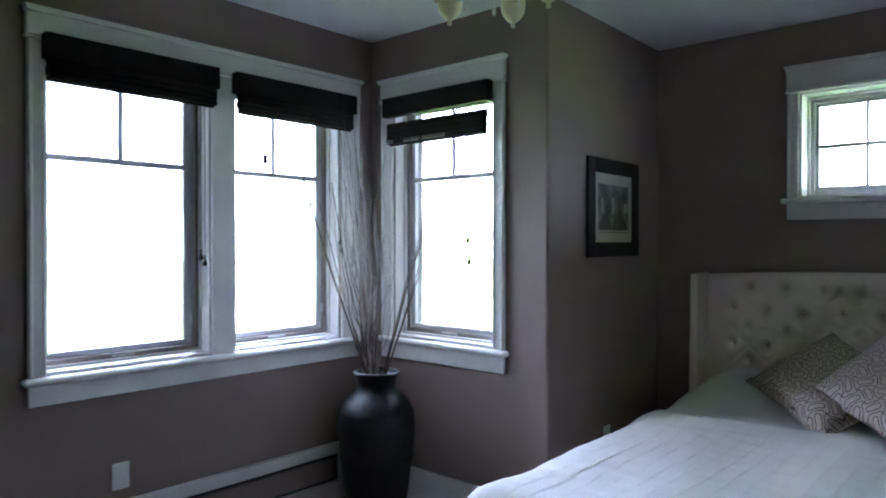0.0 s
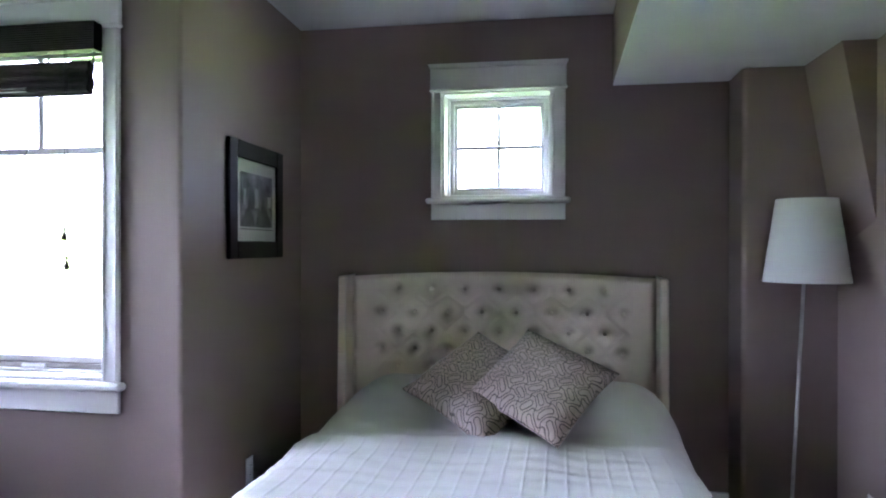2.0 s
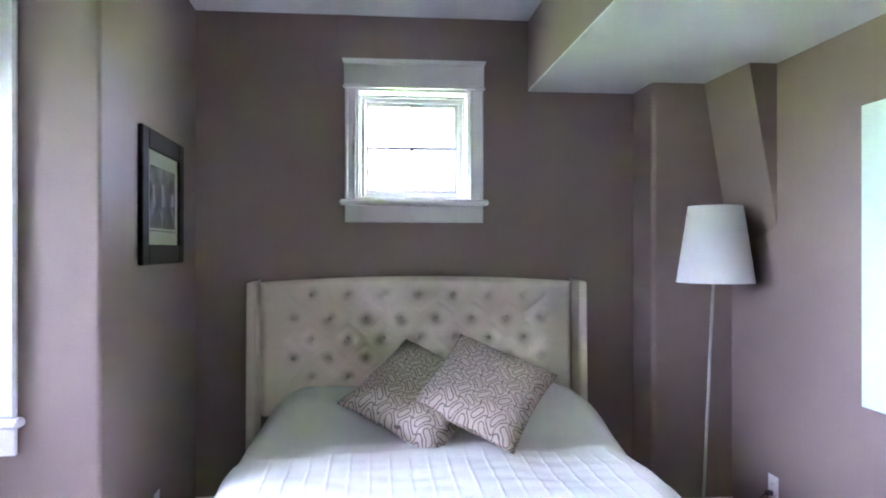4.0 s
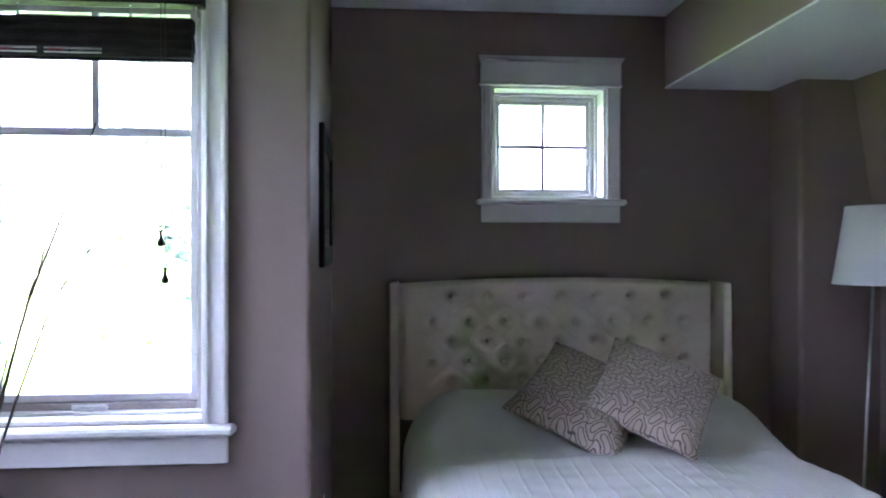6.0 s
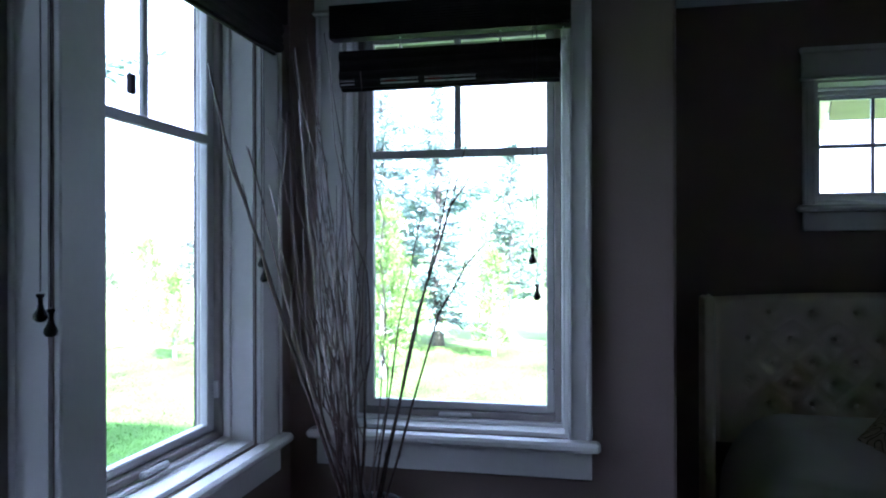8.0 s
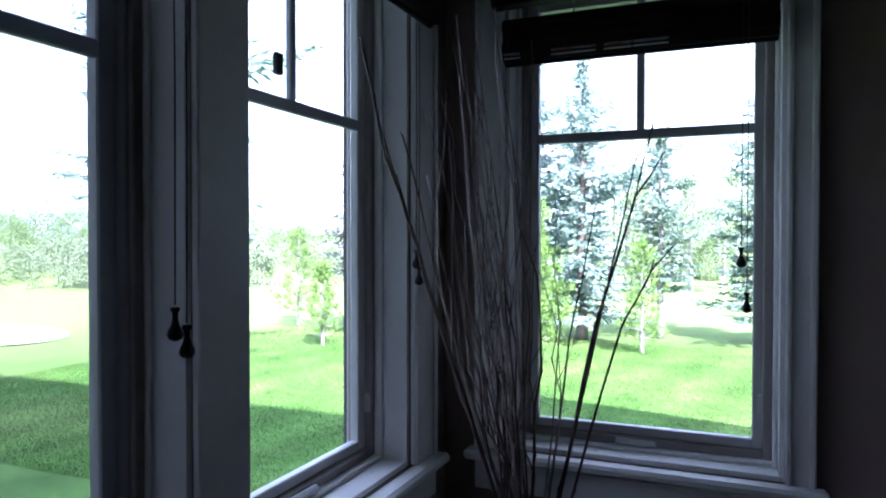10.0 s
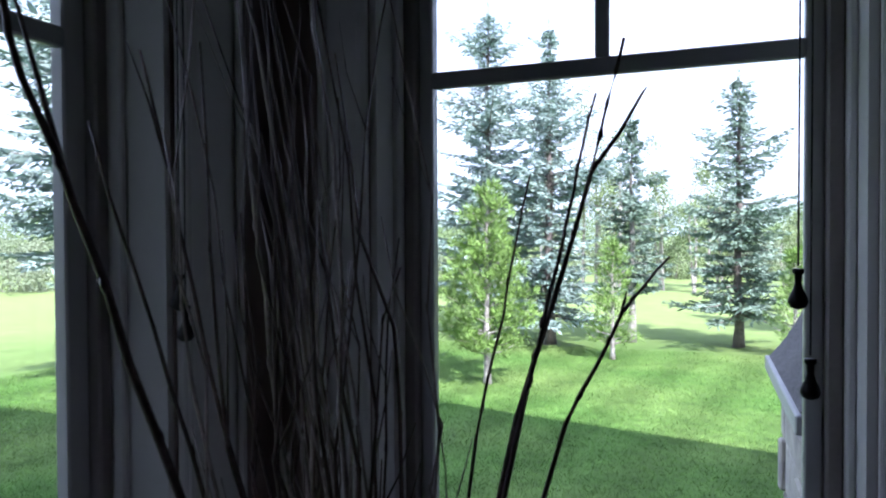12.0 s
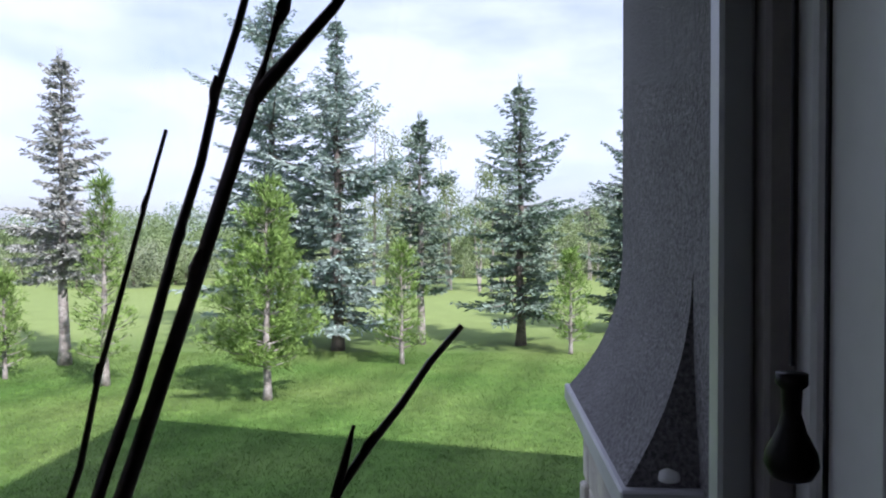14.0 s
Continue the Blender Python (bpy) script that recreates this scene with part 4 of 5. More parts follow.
# ---- chandelier ----
def build_chandelier():
    c = thing("chandelier", "bronze chandelier with frosted amber glass bells under the ceiling", "chandelier", at=(1.566, -0.892, CEIL - 0.025))
    part("canopy", lathe(bmesh.new(), [(0.0, 0.024), (0.065, 0.024), (0.062, -0.018), (0.02, -0.03), (0.0, -0.03)], sides=28), BRONZE, c, smooth=True)
    part("column", lathe(bmesh.new(), [(0.008, -0.03), (0.008, -0.10), (0.025, -0.12), (0.03, -0.16), (0.012, -0.20), (0.02, -0.24), (0.0, -0.27)], sides=20), BRONZE, c, smooth=True)
    for k in range(5):
        a = k * math.tau / 5 + 0.53
        ca, sa = math.cos(a), math.sin(a)
        bm = bmesh.new()
        tube(bm, [(0.02 * ca, 0.02 * sa, -0.17), (0.08 * ca, 0.08 * sa, -0.20), (0.15 * ca, 0.15 * sa, -0.19), (0.19 * ca, 0.19 * sa, -0.21)], [0.006, 0.006, 0.005, 0.005], 8)
        arm = part("arm", bm, BRONZE, c, smooth=True)
        bm = lathe(bmesh.new(), [(0.012, -0.205), (0.026, -0.215), (0.042, -0.25), (0.046, -0.285), (0.040, -0.315), (0.022, -0.338), (0.010, -0.344), (0.007, -0.352), (0.010, -0.360), (0.0, -0.366)], (0.20 * ca, 0.20 * sa, 0), 24)
        part("glass_bell", bm, FROSTED, arm, "frosted amber glass", True)
    for k in range(6):
        a = k * math.tau / 6
        bm = lathe(bmesh.new(), [(0.0, -0.26), (0.006, -0.275), (0.004, -0.30), (0.008, -0.33), (0.0, -0.345)], (0.11 * math.cos(a), 0.11 * math.sin(a), 0), 8)
        part("crystal_drop", bm, PLATE, c, "clear hanging drop")
        bm = bmesh.new()
        tube(bm, [(0.03 * math.cos(a), 0.03 * math.sin(a), -0.155), (0.11 * math.cos(a), 0.11 * math.sin(a), -0.262)], [0.0015, 0.0015], 5)
        part("chain", bm, BRONZE, c)


build_chandelier()


sensor = thing("window_sensor", "small dark sensor stuck to the window bar", "sensor", at=(-0.120, -0.660, 1.884))
part("sensor_body", cube(0.0, 0.014, -0.012, 0.012, -0.024, 0.024, 0.003), CORD, sensor)

# ---- garden ----


def lawn_material(name, fresh, dry, meadow, leafy):
    """Mown grass: drier patches, faint mowing stripes, clover specks, and pale unmown meadow farther from the house."""
    m = bpy.data.materials.new(name)
    m.use_nodes = True
    n, l = m.node_tree.nodes, m.node_tree.links
    b = n["Principled BSDF"]
    b.inputs["Roughness"].default_value = 0.9
    b.inputs["Specular IOR Level"].default_value = 0.12
    geo = n.new("ShaderNodeNewGeometry")

    def noise_at(scale, lo, hi, detail=4.0):
        t = n.new("ShaderNodeTexNoise")
        t.inputs["Scale"].default_value, t.inputs["Detail"].default_value = scale, detail
        l.new(geo.outputs["Position"], t.inputs["Vector"])
        k = n.new("ShaderNodeMapRange")
        k.inputs["From Min"].default_value, k.inputs["From Max"].default_value = lo, hi
        l.new(t.outputs["Fac"], k.inputs["Value"])
        return k.outputs["Result"]

    def blend(fac, a, c):
        x = n.new("ShaderNodeMix")
        x.data_type = "RGBA"
        l.new(fac, x.inputs["Factor"])
        for key, val in (("A", a), ("B", c)):
            if isinstance(val, tuple):
                x.inputs[key].default_value = (*val, 1)
            else:
                l.new(val, x.inputs[key])
        return x.outputs["Result"]

    def gain(col, fac, lo, hi):
        k = n.new("ShaderNodeMapRange")
        k.inputs["To Min"].default_value, k.inputs["To Max"].default_value = lo, hi
        l.new(fac, k.inputs["Value"])
        v = n.new("ShaderNodeVectorMath")
        v.operation = "SCALE"
        l.new(col, v.inputs[0])
        l.new(k.outputs["Result"], v.inputs["Scale"])
        return v.outputs["Vector"]

    col = blend(noise_at(0.45, 0.38, 0.68), fresh, dry)
    stripe = n.new("ShaderNodeTexWave")
    stripe.inputs["Scale"].default_value, stripe.inputs["Distortion"].default_value = 0.32, 1.2
    turn = n.new("ShaderNodeMapping")
    turn.inputs["Rotation"].default_value = (0, 0, 0.22)
    l.new(geo.outputs["Position"], turn.inputs["Vector"])
    l.new(turn.outputs["Vector"], stripe.inputs["Vector"])
    col = gain(col, stripe.outputs["Fac"], 0.88, 1.12)
    col = gain(col, noise_at(9.0, 0.3, 0.7, 6.0), 0.72, 1.22)
    if not leafy:
        col = gain(col, noise_at(70.0, 0.3, 0.7), 0.7, 1.22)
    else:
        col = gain(col, geo.outputs["Random Per Island"], 0.75, 1.3)
    # unmown meadow beyond the trees
    far = n.new("ShaderNodeVectorMath")
    far.operation = "DISTANCE"
    far.inputs[1].default_value = (0.0, 0.0, GROUND)
    l.new(geo.outputs["Position"], far.inputs[0])
    wob = n.new("ShaderNodeMath")
    wob.operation = "MULTIPLY_ADD"
    wob.inputs[1].default_value = 5.0
    l.new(noise_at(0.12, 0.0, 1.0), wob.inputs[0])
    l.new(far.outputs["Value"], wob.inputs[2])
    k = n.new("ShaderNodeMapRange")
    k.inputs["From Min"].default_value, k.inputs["From Max"].default_value = 13.0, 19.0
    l.new(wob.outputs["Value"], k.inputs["Value"])
    col = blend(k.outputs["Result"], col, meadow)
    col = gain(col, noise_at(1.8, 0.3, 0.7, 6.0), 0.9, 1.1)
    l.new(col, b.inputs["Base Color"])
    return m


GRASS = lawn_material("lawn_grass", (0.069, 0.142, 0.030), (0.122, 0.184, 0.052), (0.19, 0.255, 0.085), False)
BLADE = lawn_material("grass_blades", (0.094, 0.196, 0.042), (0.158, 0.244, 0.066), (0.19, 0.255, 0.085), True)
SPRUCE = material("blue_spruce_needles", (0.20, 0.285, 0.245), 0.75, vary=0.1, scale=1.2, island=0.4, color2=(0.34, 0.42, 0.39), spec=0.2)
SPRUCE_GREY = material("grey_spruce_needles", (0.22, 0.235, 0.215), 0.75, vary=0.1, scale=1.2, island=0.4, color2=(0.36, 0.38, 0.36), spec=0.2)
SPRUCE_DARK = material("dark_spruce_needles", (0.135, 0.20, 0.15), 0.75, vary=0.1, scale=1.2, island=0.4, color2=(0.24, 0.32, 0.26), spec=0.2)
PINE = material("light_pine_needles", (0.20, 0.33, 0.075), 0.7, vary=0.1, scale=1.5, island=0.35, color2=(0.13, 0.21, 0.06), spec=0.2)
LEAF = material("aspen_leaves", (0.24, 0.30, 0.15), 0.7, vary=0.1, scale=0.6, island=0.4, color2=(0.15, 0.21, 0.09), spec=0.25)
WILLOW = material("willow_leaves", (0.235, 0.27, 0.18), 0.75, vary=0.1, scale=0.2, island=0.2, color2=(0.16, 0.21, 0.12), spec=0.2)
WOODS = material("far_wood_leaves", (0.20, 0.27, 0.15), 0.8, vary=0.1, scale=0.07, island=0.16, color2=(0.12, 0.18, 0.10), spec=0.2)
LEAF_FAR = material("far_aspen_leaves", (0.20, 0.275, 0.13), 0.75, scale=0.12, island=0.16, color2=(0.12, 0.17, 0.07), spec=0.15)
TRUNK = material("grey_spruce_bark", (0.16, 0.135, 0.12), 0.9, vary=0.25, scale=7, grain=0.4, grain_scale=30, relief=0.01)
TRUNK_PALE = material("pale_lichen_bark", (0.42, 0.40, 0.37), 0.9, scale=9, grain=0.3, grain_scale=30, relief=0.01, color2=(0.16, 0.14, 0.12))
GRAVEL = material("pale_gravel", (0.50, 0.47, 0.44), 0.95, vary=0.1, grain=0.25, grain_scale=60, relief=0.01)
STONE = material("cream_split_stone", (0.48, 0.44, 0.38), 0.85, scale=9, grain=0.15, grain_scale=50, relief=0.008, piece=0.25, color2=(0.27, 0.25, 0.24))
MORTAR = material("grey_mortar", (0.30, 0.29, 0.28), 0.95, vary=0.1, grain=0.2, grain_scale=120, relief=0.004)
PEBBLE = material("white_pebble", (0.74, 0.73, 0.72), 0.6, vary=0.08, scale=30, grain=0.05)
WOOD_STUMP = material("weathered_stump", (0.24, 0.16, 0.10), 0.9, vary=0.3, scale=8, grain=0.3, grain_scale=40, relief=0.01)


def rise(x, y):
    """Height of the ground: flat by the house, gently rolling farther off."""
    d = math.hypot(x, y)
    far = smoothstep(16, 70, d)
    return GROUND + far * (0.9 * noise.noise(Vector((x * 0.02, y * 0.02, 0))) + 0.2) + 0.05 * noise.noise(Vector((x * 0.2, y * 0.2, 5))) * smoothstep(3, 8, d)


rings = [0.0] + [1.5 * 1.13 ** k for k in range(54)]
co, faces, per = [], [], 96
for r in rings:
    for k in range(per):
        a = k * math.tau / per
        x, y = r * math.cos(a) - 1.0, r * math.sin(a) + 8.0
        co.append((x, y, rise(x, y)))
for j in range(len(rings) - 1):
    for k in range(per):
        faces.append((j * per + k, j * per + (k + 1) % per, (j + 1) * per + (k + 1) % per, (j + 1) * per + k))
me = bpy.data.meshes.new("ground")
me.from_pydata(co, [], faces)
me.validate()
tagged(mesh_part("ground", me, GRASS, smooth=True), "mown green lawn running out to meadow", "ground", kind="structure")


def quads(name, p, d, w, mat, parent=None, label=""):
    """Many small lance-shaped leaves: foot points p, tip offsets d, half-width offsets w, one mesh."""
    n = len(p)
    v = np.empty((n, 4, 3), dtype=np.float32)
    v[:, 0], v[:, 1], v[:, 2], v[:, 3] = p, p + d * 0.55 + w, p + d, p + d * 0.45 - w
    me = bpy.data.meshes.new(name)
    me.vertices.add(4 * n)
    me.vertices.foreach_set("co", v.ravel())
    me.loops.add(4 * n)
    me.loops.foreach_set("vertex_index", np.arange(4 * n, dtype=np.int32))
    me.polygons.add(n)
    me.polygons.foreach_set("loop_start", np.arange(0, 4 * n, 4, dtype=np.int32))
    me.update(calc_edges=True)
    return mesh_part(name, me, mat, parent, label)


def unit(v):
    return v / np.maximum(np.linalg.norm(v, axis=-1, keepdims=True), 1e-9)


def trunk_mesh(rg, height, radius, bare=0.0):
    bm = bmesh.new()
    n = 12
    pts = [(0.03 * height * 0.12 * math.sin(k * 1.3), 0.02 * height * 0.1 * math.cos(k * 1.7), height * k / n - 0.05) for k in range(n + 1)]
    tube(bm, pts, [radius * (1 - k / n) ** 0.8 + 0.006 + (radius * 0.35 if k == 0 else 0) for k in range(n + 1)], 10)
    return bm


def spruce(x, y, height, spread, bare, mat, seed, bark, label, density=1.0, waist=0.55):
    """A spruce: flat whorls of limbs with needled side sprays, sky between the upper whorls, a dense skirt below the waist."""
    rg = np.random.default_rng(seed)
    tree = thing("spruce_tree", label, "tree", "spruces on the lawn", at=(x, y, rise(x, y)))
    part("trunk", trunk_mesh(rg, height, 0.013 * height + 0.02), bark, tree, smooth=True)
    limbs = bmesh.new()
    P, D, W = [], [], []
    up = np.array([0, 0, 1.0])

    def limb(z, a, L, slope, curl, thick):
        out = np.array([math.cos(a), math.sin(a), 0.0])
        side = np.array([-math.sin(a), math.cos(a), 0.0])
        base = up * z

        def at(f):
            f = np.asarray(f)
            return base + out * (f * L)[..., None] + up * (slope * f * L + curl * L * f * f)[..., None]

        if L > 0.16:
            tube(limbs, [base, at(0.5), at(0.9)], [0.004 + 0.011 * L, 0.003 + 0.006 * L, 0.003], 4, cap=False)
        m = max(5, int(L / 0.042 * density * thick))
        s = 0.12 + 0.88 * (np.arange(m) + rg.random(m)) / m
        c = at(s)
        for sg in (-1, 1):
            tw = (0.075 + 0.30 * L * (1 - s) * np.minimum(1, s * 3)) * rg.uniform(0.6, 1.3, m)
            td = unit(out * 0.9 + sg * side * rg.uniform(0.55, 1.0, m)[:, None] + up * rg.uniform(-0.5, 0.25, m)[:, None])
            for q in (0.0, 0.3, 0.6):
                dd = unit(td + rg.normal(0, 0.25, (m, 3)))
                P.append(c + td * (tw * q)[:, None])
                D.append(dd * (0.03 + tw * 0.5)[:, None])
                W.append(unit(np.cross(dd, rg.normal(0, 1, (m, 3)))) * (0.010 + 0.05 * tw)[:, None])
        # short needles that stand up along the limb
        dd = unit(up * 0.8 + out * 0.7 + rg.normal(0, 0.4, (m, 3))) * 0.055
        P.append(c)
        D.append(dd)
        W.append(unit(np.cross(dd, rg.normal(0, 1, (m, 3)))) * 0.010)

    z = bare * height
    while z < height * 0.975:
        t = (z - bare * height) / (height * (1 - bare))
        if t < waist:
            reach = spread * (0.85 + 0.15 * min(1, t * 6)) * (1 - 0.22 * t / waist) * rg.uniform(0.75, 1.12)
        else:
            reach = spread * 0.86 * ((1 - t) / (1 - waist)) ** 0.82 * rg.choice((0.45, 0.7, 0.95, 1.3))
        reach = max(0.10, reach)
        n = int(rg.integers(5, 8))
        turn = rg.uniform(0, math.tau)
        for k in range(n):
            a = turn + k * math.tau / n + rg.uniform(-0.35, 0.35)
            limb(z + rg.uniform(-0.05, 0.05), a, reach * rg.uniform(0.55, 1.2), 0.8 * t ** 1.5 - 0.24 + rg.uniform(-0.1, 0.1), 0.20, 1.0)
        gap = (0.21 + 0.11 * rg.random()) * (1 - 0.4 * t) * (height / 5.5) ** 0.5
        # short limbs between two whorls
        for k in range(7 if t < waist else 6):
            limb(z + gap * rg.uniform(0.25, 0.8), rg.uniform(0, math.tau), reach * (rg.uniform(0.4, 0.85) if t < waist else rg.uniform(0.2, 0.45)), 0.5 * t - 0.15, 0.12, 0.8)
        z += gap
    # leader
    m = 70
    zz = height * rg.uniform(0.94, 1.02, m)
    aa = rg.uniform(0, math.tau, m)
    dd = np.stack([np.cos(aa), np.sin(aa), rg.uniform(0.5, 1.8, m)], 1) * 0.06
    P.append(np.stack([0 * zz, 0 * zz, zz], 1))
    D.append(dd)
    W.append(unit(np.cross(dd, rg.normal(0, 1, (m, 3)))) * 0.007)
    part("limbs", limbs, bark, tree)
    quads("crown", np.concatenate(P), np.concatenate(D), np.concatenate(W), mat, tree)
    return tree


def pine(x, y, height, spread, seed, label, density=1.0):
    """A young pine: upturned limbs that end in brushes of long needles."""
    rg = np.random.default_rng(seed)
    tree = thing("pine_tree", label, "tree", "young pines on the lawn", at=(x, y, rise(x, y)))
    part("trunk", trunk_mesh(rg, height * 0.95, 0.013 * height + 0.012), TRUNK_PALE, tree, smooth=True)
    limbs = bmesh.new()
    P, D, W = [], [], []

    def brush(c, d, k, size):
        dd = unit(d + rg.normal(0, 0.55, (k, 3))) * (size * rg.uniform(0.6, 1.15, k))[:, None]
        P.append(c + rg.normal(0, 0.02, (k, 3)))
        D.append(dd)
        W.append(unit(np.cross(dd, rg.normal(0, 1, (k, 3)))) * 0.0065)

    z = 0.14 * height
    while z < height * 0.96:
        t = z / height
        reach = spread * (1.05 - t) ** 0.8 * min(1.0, 0.35 + t * 2.6)
        n = int(rg.integers(4, 7))
        turn = rg.uniform(0, math.tau)
        for k in range(n):
            a = turn + k * math.tau / n + rg.uniform(-0.4, 0.4)
            L = max(0.12, reach * rg.uniform(0.55, 1.15))
            out = np.array([math.cos(a), math.sin(a), 0.15 + 0.55 * t + rg.uniform(-0.1, 0.1)])
            base = np.array([0, 0, z + rg.uniform(-0.04, 0.04)])
            end = base + out * L + np.array([0, 0, 0.12 * L])
            tube(limbs, [base, base + out * L * 0.55, end], [0.010 * (1.1 - t) + 0.003, 0.006, 0.003], 5, cap=False)
            m = max(3, int(L / 0.085 * density))
            for q in range(m):
                f = 0.30 + 0.70 * (q + rg.random()) / m
                c = base + (end - base) * f + rg.normal(0, 0.05 * L + 0.012, 3)
                brush(c, unit(out + np.array([0, 0, 0.5]) + rg.normal(0, 0.5, 3)), 15, 0.125)
        z += 0.17 * (1 - 0.3 * t) * (height / 2.5) ** 0.5
    for q in range(7):
        brush(np.array([0, 0, height * (0.90 + 0.10 * q / 6)]), np.array([rg.uniform(-0.5, 0.5), rg.uniform(-0.5, 0.5), 1.0]), 14, 0.14)
    part("limbs", limbs, TRUNK_PALE, tree)
    quads("crown", np.concatenate(P), np.concatenate(D), np.concatenate(W), PINE, tree)
    return tree


spruce(-6.27, 10.45, 5.05, 1.10, 0.30, SPRUCE_GREY, 11, TRUNK_PALE, "grey-green spruce with a pale bare lower trunk on the lawn", 0.9, 0.2)
spruce(-3.62, 13.1, 6.9, 1.95, 0.10, SPRUCE, 12, TRUNK, "tall blue spruce with wide layered limbs on the lawn", 0.85, 0.4)
spruce(-2.08, 12.05, 6.05, 1.38, 0.10, SPRUCE, 13, TRUNK, "slim tall blue spruce standing on the lawn", 0.85, 0.42)
spruce(-0.62, 12.75, 4.35, 0.92, 0.24, SPRUCE_DARK, 14, TRUNK_PALE, "narrow dark spruce with a pale trunk on the lawn", 0.85, 0.35)
spruce(1.28, 12.65, 4.95, 1.24, 0.13, SPRUCE_DARK, 15, TRUNK, "dark spruce with a pointed top and layered limbs on the lawn", 0.85, 0.38)
spruce(3.75, 14.2, 4.8, 1.25, 0.08, SPRUCE_DARK, 16, TRUNK, "dark spruce half behind the house corner")
spruce(-6.56, 5.6, 6.6, 1.75, 0.30, SPRUCE, 17, TRUNK_PALE, "big blue spruce with a thick pale trunk near the house", 0.9, 0.5)
spruce(-14.5, 13.5, 5.5, 1.7, 0.10, SPRUCE_DARK, 18, TRUNK, "broad dark spruce beside the gravel drive")
pine(-2.13, 8.15, 2.75, 1.0, 21, "bushy bright green young pine on the lawn", 2.4)
pine(-0.74, 10.75, 2.0, 0.6, 22, "small bright green pine on the lawn")
pine(2.10, 11.7, 1.75, 0.58, 23, "small open-branched pine on the lawn", 0.8)
pine(-4.66, 8.85, 2.95, 0.55, 24, "slender light green pine on the lawn", 0.9)
pine(-6.45, 9.3, 1.5, 0.50, 25, "small sparse pine at the lawn's edge", 0.6)
pine(-8.6, 11.6, 2.3, 0.7, 26, "young pine beyond the big spruce")


def leafy(name, x, y, height, spread, mat, seed, label, category, group, stems, leaves, size, bark, low=0.15):
    """A broad-leaved tree or shrub: forked stems, and leaves gathered in uneven clumps."""
    rg = np.random.default_rng(seed)
    tree = thing(name, label, category, group, at=(x, y, rise(x, y)))
    bm = bmesh.new()
    tips = []
    for k in range(stems):
        a, lean = rg.uniform(0, math.tau), rg.uniform(0.1, 0.7) * spread
        foot = Vector((0.25 * spread * math.cos(a), 0.25 * spread * math.sin(a), -0.05))
        top = Vector((lean * math.cos(a), lean * math.sin(a), height * rg.uniform(0.7, 1.0)))
        tube(bm, [foot, foot.lerp(top, 0.5) + Vector((rg.normal(0, 0.08), rg.normal(0, 0.08), 0)), top], [0.012 * height, 0.008 * height, 0.004], 6)
        for f in np.linspace(low + 0.1, 1.0, 7):
            p = foot.lerp(top, float(f))
            w = spread * (0.30 + 0.45 * math.sin(math.pi * min(1, f * 0.9)))
            tips.append((p.x + rg.normal(0, w * 0.5), p.y + rg.normal(0, w * 0.5), p.z + rg.normal(0, 0.08 * height), rg.uniform(0.12, 0.24) * spread + 0.04 * height))
    part("stems", bm, bark, tree)
    t = np.array(tips)
    pick = rg.integers(0, len(t), leaves)
    d = unit(rg.normal(0, 1, (leaves, 3)))
    p = t[pick, :3] + d * (t[pick, 3] * rg.random(leaves) ** 0.5)[:, None]
    p[:, 2] = np.maximum(p[:, 2], 0.02)
    dd = unit(rg.normal(0, 1, (leaves, 3)) + np.array([0, 0, -0.3])) * size
    quads("crown", p, dd, unit(np.cross(dd, rg.normal(0, 1, (leaves, 3)))) * size * 0.34, mat, tree)


rg0 = np.random.default_rng(3)
for k, (x, y, h) in enumerate(((-4.6, 24, 6.3), (-3.4, 25.5, 6.9), (-2.2, 24.5, 6.2), (-0.6, 26, 5.6), (0.6, 25, 4.8), (1.4, 27, 4.2), (-8.2, 27, 4.5), (3.6, 29, 3.0), (5.4, 31, 3.3))):
    leafy("aspen_tree", x, y, h, 1.0, LEAF, 40 + k, "slender pale-stemmed aspen behind the lawn", "tree", "aspens behind the lawn", 3, 3000, 0.085, TRUNK_PALE, 0.25)
for k in range(26):
    a = radians(-24 + k * 3.9) + rg0.uniform(-0.02, 0.02)
    r = rg0.uniform(27, 38)
    x, y = -r * math.sin(a), r * math.cos(a)
    leafy("willow_shrub", x, y, rg0.uniform(1.2, 2.1), rg0.uniform(1.4, 2.3), WILLOW if k % 3 else LEAF, 80 + k, "grey-green willow shrub at the meadow's edge", "shrub", "willow shrubs at the meadow's edge", 5, 4200, 0.09, TRUNK, 0.0)


def woods(name, r0, r1, n, h0, h1, leaf, mat, seed, label):
    """Far woods seen as one ragged belt of leaf clumps."""
    rg = np.random.default_rng(seed)
    P = []
    per = int(70 / leaf)
    for k in range(n):
        a, r = radians(rg.uniform(-50, 100)), rg.uniform(r0, r1)
        x, y = -r * math.sin(a), r * math.cos(a)
        h = rg.uniform(h0, h1) * (1 + 0.75 * noise.noise(Vector((a * 9.0, seed, r * 0.03))))
        w = h * rg.uniform(0.45, 0.85)
        zz = rg.random(per) ** 0.7
        ang = rg.uniform(0, math.tau, per)
        rad = w * np.sqrt(rg.random(per)) * (1 - 0.6 * zz ** 3)
        P.append(np.stack([x + rad * np.cos(ang), y + rad * np.sin(ang), rise(x, y) + h * zz], 1))
    p = np.concatenate(P)
    d = unit(rg.normal(0, 1, p.shape)) * leaf
    tagged(quads(name, p, d, unit(np.cross(d, rg.normal(0, 1, p.shape))) * leaf * 0.4, mat), label, "woods", kind="stuff")


